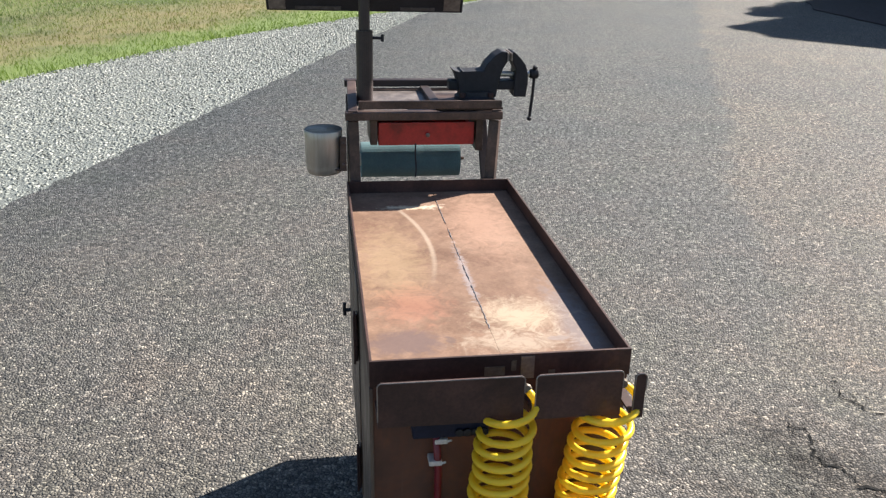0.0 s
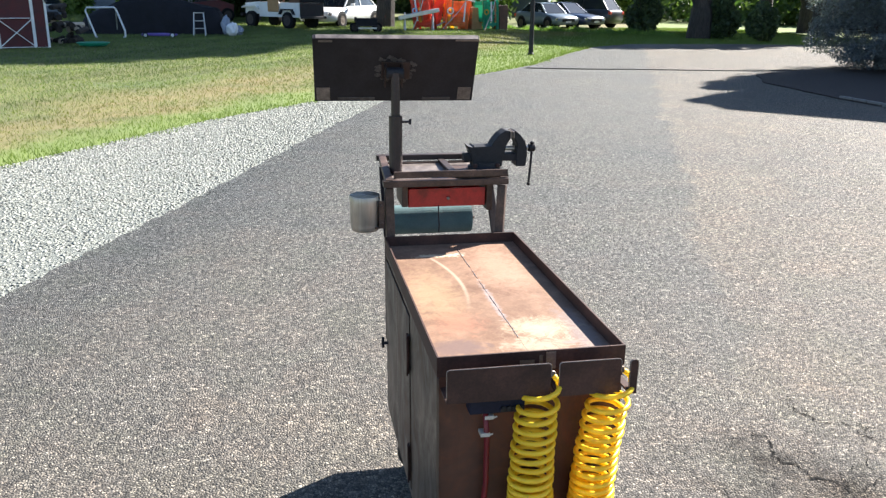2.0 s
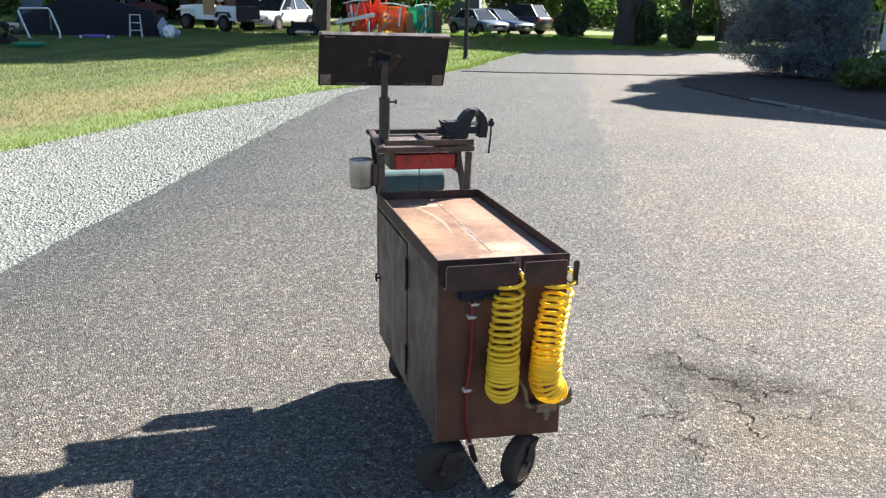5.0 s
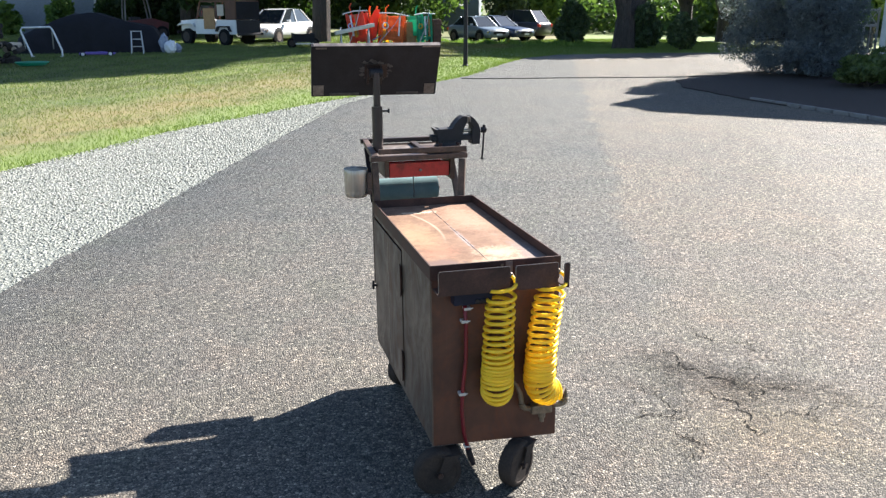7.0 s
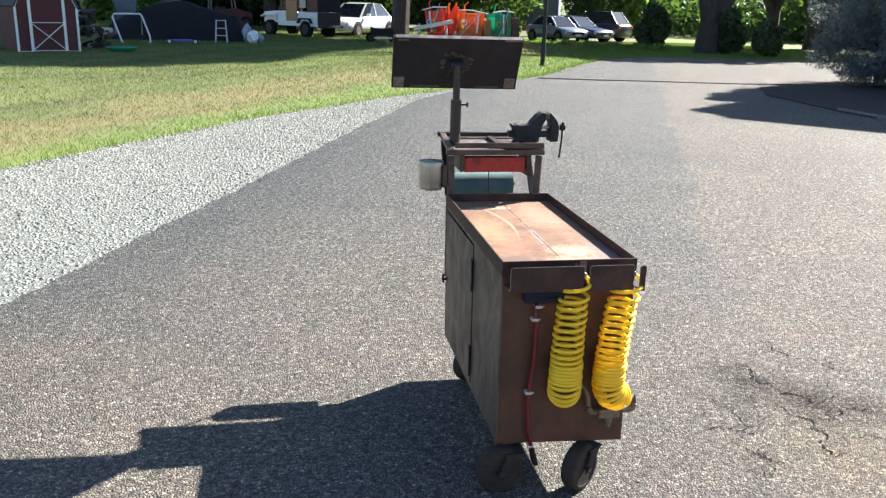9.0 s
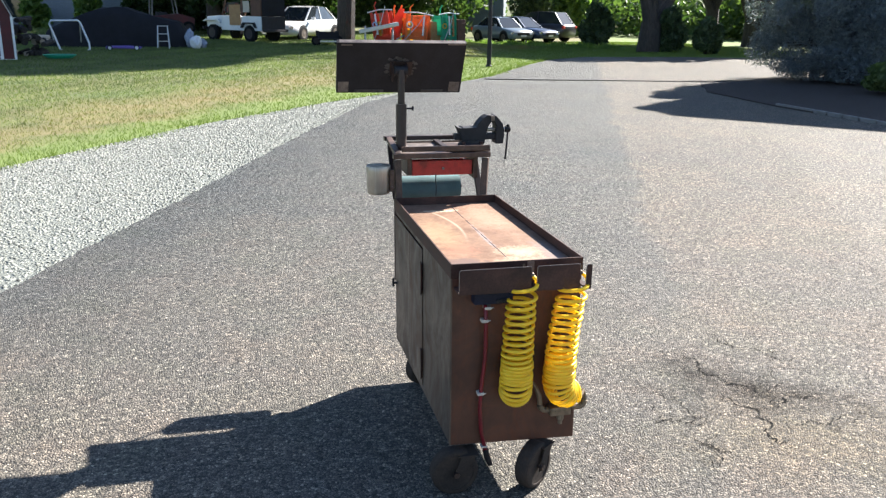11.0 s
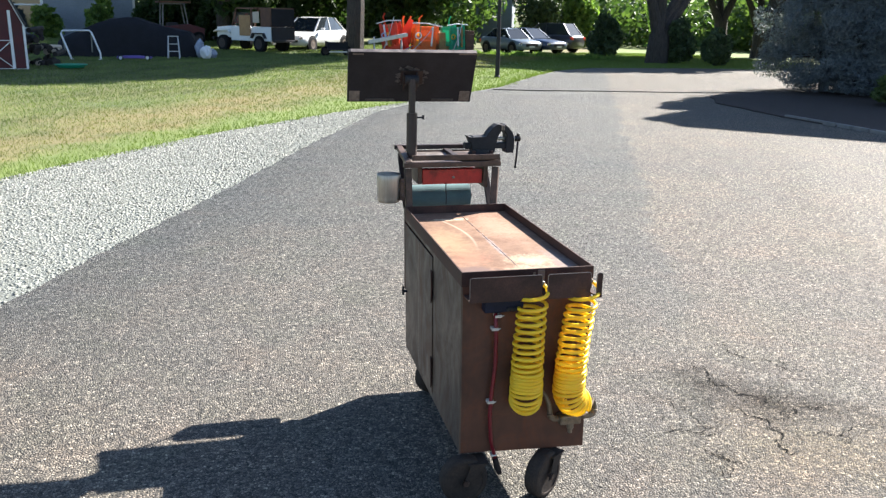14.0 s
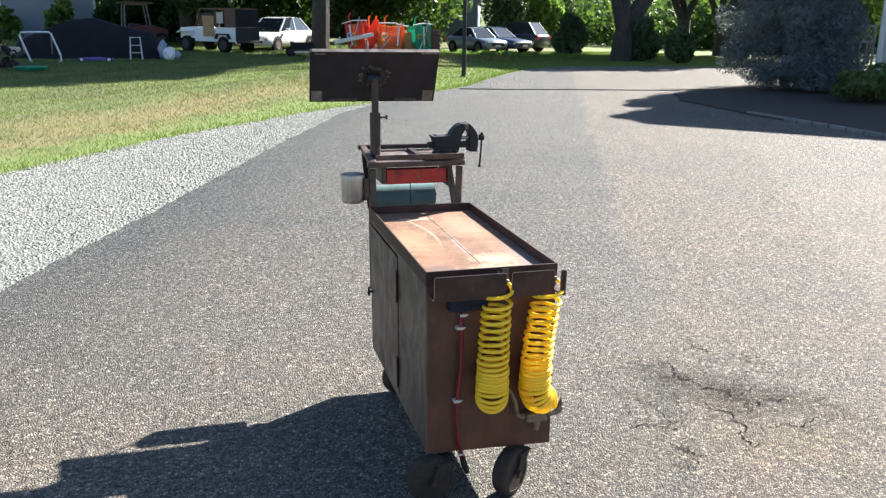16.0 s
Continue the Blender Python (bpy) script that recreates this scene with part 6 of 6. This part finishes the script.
def car(place, turn, paint, label, length=4.5, height=1.42, tall=False):
    """A parked car whose nose points along +x before the turn."""
    ob = empty("car", place, turn)
    hw = 0.87
    s = length / 4.5
    low, belt, roof = 0.24, 0.88 if not tall else 1.02, height

    def row(z0, zb, wid=1.0):
        return [(0.86 * wid, z0), (0.99 * wid, z0 + 0.14), (1.0 * wid, (z0 + zb) / 2 + 0.05), (0.95 * wid, zb - 0.06), (0.86 * wid, zb)]

    nose = belt - 0.2 if not tall else belt - 0.12
    secs = [(2.25 * s, row(0.36, nose - 0.12, 0.8)), (2.16 * s, row(0.26, nose - 0.02, 0.92)), (1.8 * s, row(low, nose + 0.05)), (1.0 * s, row(low, belt - 0.05)), (0.6 * s, row(low, belt)), (-1.4 * s, row(low, belt + 0.03)), (-2.0 * s, row(low + 0.02, belt + 0.02, 0.97)), (-2.2 * s, row(0.32, belt - 0.05, 0.88)), (-2.25 * s, row(0.4, belt - 0.14, 0.82))]
    body = part("body", loft_body(secs, hw), paint, ob, smooth=True)
    rear = -2.05 if tall else -1.75
    cab = [(1.0 * s, 0.84, belt - 0.06), (0.25 * s, 0.66, roof - 0.05), (-0.3 * s, 0.68, roof), ((-1.0 if not tall else -1.5) * s, 0.67, roof - 0.03), (rear * s, 0.8, belt)]
    c = bmesh.new()
    rings = []
    for x, wd, z in cab:
        rings.append([c.verts.new((x, hw * wd, z)), c.verts.new((x, -hw * wd, z)), c.verts.new((x, -hw * 0.86, belt - 0.03)), c.verts.new((x, hw * 0.86, belt - 0.03))])
    for r, q in zip(rings, rings[1:]):
        for k in range(4):
            c.faces.new((r[k], r[(k + 1) % 4], q[(k + 1) % 4], q[k]))
    c.faces.new(rings[0])
    c.faces.new(rings[-1][::-1])
    bmesh.ops.recalc_face_normals(c, faces=c.faces)
    part("cabin", c, M_GLASS, ob, "dark glass cabin")
    skin = bmesh.new()
    for (x0, w0, z0), (x1, w1, z1) in zip(cab[1:-1], cab[2:-1]):
        v = [skin.verts.new(p) for p in ((x0, hw * w0, z0 + 0.012), (x1, hw * w1, z1 + 0.012), (x1, -hw * w1, z1 + 0.012), (x0, -hw * w0, z0 + 0.012))]
        skin.faces.new(v)
    bmesh.ops.solidify(skin, geom=skin.faces[:], thickness=0.03)
    part("roof", skin, paint, ob)
    for sd in (-1, 1):
        for (x0, w0, z0), (x1, w1, z1) in ((cab[0], cab[1]), (cab[3], cab[4])):
            part("pillar", bar((x0, sd * hw * w0 * 1.005, z0), (x1, sd * hw * w1 * 1.005, z1), 0.06, 0.05, 0.006), paint, ob)
        xm = -0.35 * s
        part("pillar", bar((xm, sd * hw * 0.87, belt - 0.03), (xm, sd * hw * 0.685, roof - 0.02), 0.05, 0.05, 0.006), paint, ob)
        for x in (1.38 * s, -1.36 * s):
            r = 0.31 if not tall else 0.36
            # black disc on the body side stands for the shaded wheel well
            part("wheel_well_shade", lathe([(0.05, 0.0), (r + 0.055, 0.0), (r + 0.05, 0.012), (0.05, 0.012)], 24, along((x, sd * (hw - 0.004), r + 0.02), (x, sd * 3, r + 0.02))), M_BLACK, ob)
            wheel(ob, x, sd * (hw - 0.07), r, 0.2, M_STAINED)
        part("headlight", box((2.1 * s, sd * 0.74 - 0.13, nose - 0.18), (2.21 * s, sd * 0.74 + 0.1, nose - 0.05), 0.03), M_CHROME, ob, "clear headlamp")
        part("tail_light", box((-2.26 * s, sd * 0.68 - 0.12, belt - 0.26), (-2.12 * s, sd * 0.68 + 0.1, belt - 0.1), 0.03), M_PLASTIC_R, ob, "red tail lamp")
        part("mirror", box((0.62 * s, sd * 0.98 - 0.08, belt), (0.74 * s, sd * 0.98 + 0.08, belt + 0.12), 0.03), paint, ob)
    part("grille", box((2.2 * s, -0.45, 0.42), (2.27 * s, 0.45, 0.58), 0.02), M_BLACK, ob)
    part("number_plate", box((2.255 * s, -0.2, 0.36), (2.28 * s, 0.2, 0.46), 0.005), M_WHITE, ob)
    return tagged(ob, label, "car")


def paint(name, c, metal=0.3):
    m = surface(name, c, tuple(v * 1.1 for v in c), 2, 300, 0.35, metal, 0.02, 0.0003, spread=0.02)
    m.node_tree.nodes["Principled BSDF"].inputs["Coat Weight"].default_value = 0.25
    return m


P_WHITE, P_SILVER, P_BLUE, P_BLACK = paint("white_car_paint", (0.6, 0.61, 0.62), 0.0), paint("silver_car_paint", (0.17, 0.21, 0.25)), paint("slate_blue_car_paint", (0.03, 0.05, 0.1)), paint("black_car_paint", (0.03, 0.03, 0.04))
car((2.33, 36.4, 0.31), 234, P_WHITE, "white saloon car parked on the grass", 4.5, 1.46)
car((14.06, 43.76, 0.0), -66, P_SILVER, "silver-blue hatchback parked under trees", 3.6, 1.38)
car((15.43, 44.64, 0.0), -60, P_BLUE, "dark blue saloon parked under trees", 4.6, 1.42)
car((17.19, 46.4, 0.0), 128, P_BLACK, "black estate car parked under trees", 4.4, 1.72, True)


def jeep():
    ob = empty("jeep", (-0.15, 34.0, 0.32), 131, 0.9)
    hw = 0.74
    tub = prism([(-1.75, 0.5), (0.9, 0.5), (0.9, 1.12), (0.3, 1.12), (0.2, 0.82), (-0.45, 0.82), (-0.55, 1.12), (-1.75, 1.12)], -hw, hw, 1, 0.02)
    part("tub", tub, P_WHITE, ob, "white painted open tub")
    part("hood", prism([(0.9, 0.62), (2.05, 0.62), (2.05, 1.08), (0.9, 1.16)], -0.6, 0.6, 1, 0.03), P_WHITE, ob)
    part("grille", box((2.05, -0.6, 0.6), (2.09, 0.6, 1.06), 0.01), M_BLACK, ob)
    for sd in (-1, 1):
        part("fender", prism([(0.95, 0.84), (1.1, 0.98), (1.9, 0.98), (2.1, 0.9), (2.1, 0.86), (1.9, 0.92), (1.15, 0.92), (1.0, 0.8)], sd * 0.6 - 0.18, sd * 0.6 + 0.18, 1, 0), P_WHITE, ob)
        part("door", box((-0.44, sd * (hw + 0.01) - 0.015, 0.72), (0.3, sd * (hw + 0.01) + 0.015, 1.62), 0.02), M_TAN, ob, "tan canvas half door")
        part("headlight", lathe([(0.09, 0), (0.1, 0.01), (0.08, 0.03)], 16, along((2.09, sd * 0.42, 0.88), (3, sd * 0.42, 0.88))), M_CHROME, ob)
        for x in (1.5, -1.0):
            wheel(ob, x, sd * 0.68, 0.37, 0.24, M_WHEEL)
        part("flare", prism([(-1.5, 0.62), (-1.35, 0.86), (-0.65, 0.86), (-0.5, 0.62), (-0.58, 0.62), (-0.7, 0.8), (-1.3, 0.8), (-1.42, 0.62)], sd * hw - 0.12 * (sd < 0), sd * hw + 0.12 * (sd > 0), 1, 0), M_BLACK, ob)
    part("soft_top", box((-1.75, -0.7, 1.9), (0.55, 0.7, 1.96), 0.02), M_CANVAS, ob, "brown canvas soft top")
    for sd in (-1, 1):
        part("canvas_side", box((-1.75, sd * 0.71 - 0.012, 1.13), (-1.1, sd * 0.71 + 0.012, 1.92), 0.004), M_CANVAS, ob)
        part("hoop", bar((-0.5, sd * 0.7, 1.12), (-0.5, sd * 0.7, 1.92), 0.08, 0.05, 0.004), M_CANVAS, ob)
        part("screen_post", bar((0.86, sd * 0.68, 1.15), (0.55, sd * 0.68, 1.92), 0.06, 0.05, 0.004), M_CANVAS, ob)
    part("canvas_back", box((-1.77, -0.7, 1.13), (-1.74, 0.7, 1.92), 0.004), M_CANVAS, ob)
    part("windscreen", bar((0.86, -0.6, 1.5), (0.86, 0.6, 1.5), 0.03, 0.5, 0.003), M_GLASS, ob)
    # rear face painted dark in place of the shade that falls on it
    part("tailgate", box((-1.785, -0.7, 0.55), (-1.755, 0.7, 1.12), 0.01), M_BLACK, ob, "tailgate coloured dark for shade")
    part("shaded_back", box((-1.79, -0.69, 1.14), (-1.775, 0.69, 1.9), 0.003), M_TARP, ob, "canvas back coloured dark for shade")
    part("rear_bumper", box((-1.95, -0.72, 0.45), (-1.8, 0.72, 0.56), 0.02), M_BLACK, ob)
    for sd in (-1, 1):
        part("side_window", box((-1.02, sd * 0.728 - 0.008, 1.3), (-0.6, sd * 0.728 + 0.008, 1.78), 0.003), M_CARD, ob, "clouded plastic window")
    part("bumper", box((2.12, -0.75, 0.5), (2.22, 0.75, 0.64), 0.02), M_BLACK, ob)
    return tagged(ob, "white off-road vehicle with brown soft top", "jeep")


jeep()


def trailer():
    ob = empty("utility_trailer", (2.85, 31.0, 0.28), 0, 0.7)
    part("bed", box((-0.55, -0.9, 0.35), (0.55, 0.9, 0.42), 0.01), M_BLACK, ob)
    for x in (-0.55, 0.52):
        part("side_board", box((x, -0.9, 0.42), (x + 0.03, 0.9, 0.8), 0.006), M_TARP, ob)
    part("tail_board", box((-0.52, -0.9, 0.42), (0.52, -0.87, 0.78), 0.006), M_TARP, ob, "dark tail board")
    wheel(ob, 0.62, -0.1, 0.27, 0.16, M_WHEEL)
    wheel(ob, -0.62, -0.1, 0.27, 0.16, M_WHEEL)
    part("bumper", box((-0.5, -0.95, 0.22), (0.5, -0.9, 0.3), 0.01), M_ALU, ob)
    return tagged(ob, "low dark utility trailer on the grass", "trailer")


trailer()


def play_tower(place, mat, size, label, seed):
    ob = empty("play_set", place, 0, 0.78)
    ob.matrix_world = pose(*place, 0, (0, -9, 5, -3)[seed], 24 * seed - 50) @ Matrix.Scale(0.8, 4)
    x, y, z = size
    for sx in (-1, 1):
        for sy in (-1, 1):
            part("post", box((sx * x - 0.06, sy * y - 0.06, 0), (sx * x + 0.06, sy * y + 0.06, z), 0.02), mat, ob)
    for zz in (0.25, 0.62, 0.95):
        if zz < z:
            part("panel", box((-x, -y - 0.03, z * zz - 0.16), (x, -y + 0.03, z * zz), 0.02), mat, ob)
    for k in range(3):
        xx = -x + (k + 0.6) * x * 0.6
        part("slat", box((xx, -y - 0.05, z * 0.3), (xx + 0.09, -y - 0.02, z * 0.95), 0.01), (mat, M_WHITE, M_TAN)[(k + seed) % 3], ob)
    part("back_board", box((-x, y - 0.03, z * 0.12), (x, y + 0.03, z * 0.96), 0.02), mat, ob)
    for k in range(4):
        xx = -x + (k + 0.25) * x * 0.5
        part("front_board", box((xx, -y - 0.015, z * (0.1 + 0.12 * (k % 2))), (xx + x * 0.36, -y + 0.015, z * (0.9 - 0.1 * ((k + seed) % 3))), 0.015), (mat, mat, M_PLASTIC_Y, mat)[(k + seed) % 4], ob)
    part("top_rail", tube([(-x - 0.2, -y, z * 1.02), (0, -y, z * 1.06), (x + 0.3, -y, z * 1.0)], 0.03, 8), M_WHITE, ob, "white top rail")
    part("arch", tube([(-x * 0.6, 0, z * 0.95), (-x * 0.7, -0.1, z * 1.2), (-x * 0.4, -0.1, z * 1.32)], 0.035, 8), mat, ob)
    part("hoop", tube([(-x * 0.7 + 0.28 * x * math.cos(k * 0.524), -y - 0.06, z * 0.62 + 0.28 * x * math.sin(k * 0.524)) for k in range(12)], 0.035, 6, None, True), (M_PLASTIC_Y, M_PLASTIC_B, M_WHITE)[seed % 3], ob, "moulded hoop")
    part("loose_pole", tube([(-x * 1.3, -y - 0.2, 0.02), (x * 0.2, -y - 0.12, z * 0.7), (x * 0.9, -y, z * 1.15)], 0.022, 6), M_ALU, ob, "bare metal pole")
    part("floor", box((-x, -y, z * 0.4), (x, y, z * 0.45), 0.02), mat, ob)
    part("panel", box((-x - 0.03, -y, z * 0.3), (-x + 0.03, y, z * 0.85), 0.02), mat, ob)
    return tagged(ob, label, "play set")


play_tower((5.5, 32.9, 0.31), M_PLASTIC_R, (0.42, 0.4, 1.62), "red plastic climbing frame on the grass", 1)
play_tower((6.75, 33.1, 0.31), M_PLASTIC_O, (0.55, 0.4, 1.5), "orange plastic climbing frame on the grass", 2)
play_tower((8.1, 33.1, 0.31), M_PLASTIC_G, (0.42, 0.4, 1.5), "green plastic climbing frame on the grass", 3)


def tube_rack():
    ob = empty("metal_slide", (5.0, 32.2, 0.3), 0, 0.95)
    part("chute", bar((-0.75, 0, 0.52), (0.95, 0, 0.86), 0.3, 0.16, 0.02), M_ALU, ob, "bare metal chute")
    for x in (-0.5, 0.7):
        part("leg", tube([(x, -0.2, 0), (x, 0, 0.75)], 0.03, 6), M_ALU, ob)
        part("leg", tube([(x, 0.2, 0), (x, 0, 0.75)], 0.03, 6), M_ALU, ob)
    return tagged(ob, "bare metal slide lying by the play set", "slide")


tube_rack()


# ---- clutter by the shed ----
def log_pile():
    ob = empty("firewood_pile", (-6.75, 24.9, 0.17))
    rng = random.Random(9)
    for k in range(46):
        x, z = rng.uniform(-0.75, 0.75), 0.0
        z = 0.09 + 0.17 * rng.randint(0, 6) * (1 - abs(x)) ** 0.8
        r = rng.uniform(0.06, 0.1)
        a = rng.uniform(-0.5, 0.5)
        part("log", tube([(x - 0.3 * math.sin(a), -0.3 * math.cos(a) + rng.uniform(-0.2, 0.2), z), (x + 0.3 * math.sin(a), 0.3 * math.cos(a), z + rng.uniform(-0.03, 0.08))], r, 8), M_BARK if k % 3 else M_CARD, ob)
    return tagged(ob, "untidy heap of split firewood beside the shed", "firewood")


log_pile()


def sacks():
    for k, (x, y, w, h, mat, label) in enumerate(((-2.0, 28.4, 0.2, 0.46, M_WHITE, "slumped white plastic sack on shaded grass"), (-2.2, 28.8, 0.15, 0.66, M_SACK, "upright blue-grey plastic sack on shaded grass"), (-1.8, 28.7, 0.17, 0.36, M_SACK, "low blue-grey plastic sack on shaded grass"))):
        b = bmesh.new()
        bmesh.ops.create_icosphere(b, subdivisions=4, radius=1.0)
        for v in b.verts:
            n = noise.noise(v.co * 1.6 + Vector((k * 7, 0, 0))) * 0.4 + noise.noise(v.co * 4 + Vector((0, k * 3, 0))) * 0.25
            pinch = 1 - 0.25 * max(0, v.co.z) ** 2
            v.co = Vector((v.co.x * w * pinch * (1 + n), v.co.y * w * pinch * (1 + n), (max(-0.96, v.co.z) + 0.96) * h / 1.96 * (1 + 0.3 * n)))
        sack = part("plastic_sack", b, mat, smooth=True)
        sack.matrix_world = pose(x, y, 0.24, 0, 8 - 7 * k, 40 * k)
        tagged(sack, label, "sack")


sacks()


def utility_cart():
    """A tubular-framed garden vehicle standing in deep shade."""
    ob = empty("utility_vehicle", (-3.55, 39.4, 0.42), 12)
    part("body", prism([(-1.0, 0.35), (1.0, 0.35), (1.05, 0.75), (0.35, 0.95), (-1.0, 0.8)], -0.55, 0.55, 1, 0.04), M_BARN, ob, "dull red body")
    for sx in (-0.85, 0.3):
        for sy in (-0.5, 0.5):
            part("roll_bar", tube([(sx, sy, 0.75), (sx * 0.9 - 0.05, sy, 1.35), (sx * 0.8 - 0.1, sy, 1.85)], 0.035, 8), M_KERB, ob)
    for sy in (-0.5, 0.5):
        part("top_bar", tube([(-0.8, sy, 1.85), (0.14, sy, 1.85)], 0.035, 8), M_KERB, ob)
    part("canopy", box((-1.0, -0.62, 1.87), (0.45, 0.62, 1.95), 0.03), M_CANVAS, ob, "faded brown canopy")
    part("seat", box((-0.6, -0.45, 0.8), (-0.15, 0.45, 1.0), 0.04), M_BLACK, ob)
    for x in (-0.7, 0.72):
        wheel(ob, x, 0.52, 0.3, 0.2, M_WHEEL)
        wheel(ob, x, -0.52, 0.3, 0.2, M_WHEEL)
    return tagged(ob, "small red utility vehicle with brown canopy in shade", "utility vehicle")


utility_cart()


def saucer():
    b = lathe([(0.02, 0.02), (0.3, 0.03), (0.42, 0.1), (0.44, 0.1), (0.44, 0.085), (0.32, 0.0), (0.02, -0.005)], 28)
    ob = part("saucer_sled", b, M_PLASTIC_G, smooth=True)
    ob.matrix_world = pose(-5.5, 23.4, 0.2, 0, 0, 0)
    tagged(ob, "green plastic saucer sled lying on shaded grass", "sled")


saucer()


def toy_scooter():
    ob = empty("ride_on_toy", (-4.3, 27.6, 0.22), 8)
    part("deck", prism([(-0.55, 0.08), (0.55, 0.06), (0.6, 0.12), (0.2, 0.16), (-0.5, 0.15)], -0.15, 0.15, 1, 0.02), surface("violet_plastic", (0.12, 0.07, 0.35), (0.16, 0.1, 0.42), 5, 60, 0.5), ob)
    for x in (-0.42, 0.42):
        wheel(ob, x, 0.13, 0.09, 0.06, M_WHITE)
        wheel(ob, x, -0.13, 0.09, 0.06, M_WHITE)
    return tagged(ob, "violet plastic ride-on toy on the shaded grass", "toy")


toy_scooter()


def play_heap():
    ob = empty("play_slide", (6.1, 33.6, 0.31), 0, 0.8)
    part("chute", bar((-0.7, -0.3, 0.25), (0.3, 0.2, 1.5), 0.42, 0.05, 0.015), M_PLASTIC_R, ob, "red plastic chute")
    for x in (-0.08, 0.3):
        part("handle", tube([(x, 0.2, 1.3), (x - 0.03, 0.2, 1.75), (x + 0.02, 0.2, 1.95)], 0.05, 8), M_PLASTIC_O, ob)
    part("ladder", bar((0.9, 0.3, 0.0), (0.35, 0.2, 1.45), 0.4, 0.04, 0.01), M_PLASTIC_Y, ob, "yellow plastic steps")
    part("side_wing", prism([(-0.75, 0.1), (0.1, 0.2), (0.35, 1.75), (0.1, 1.8), (-0.35, 1.1)], -0.42, -0.36, 1, 0.015), M_PLASTIC_R, ob)
    part("foot_tray", bar((-0.3, -0.5, 0.12), (0.5, -0.5, 0.5), 0.2, 0.05, 0.02), M_PLASTIC_B, ob, "pale blue plastic tray")
    tagged(ob, "red plastic slide with orange grab handles", "slide")
    for k, (x, y, h, m) in enumerate(((7.25, 33.5, 1.15, M_PLASTIC_O), (7.6, 33.2, 0.9, M_TAN), (8.75, 33.4, 1.0, M_CANVAS))):
        b = empty("plastic_crate", (x, y, 0.31), 15 * k)
        part("body", box((-0.24, -0.24, 0), (0.24, 0.24, h), 0.03), m, b)
        for z in (0.3, 0.55, 0.8):
            part("rib", box((-0.26, -0.262, h * z), (0.26, -0.24, h * z + 0.05), 0.008), m, b)
        tagged(b, ("orange ribbed plastic bin by the play set", "tan ribbed plastic bin by the play set", "brown ribbed bin by the play set")[k], "bin")


play_heap()
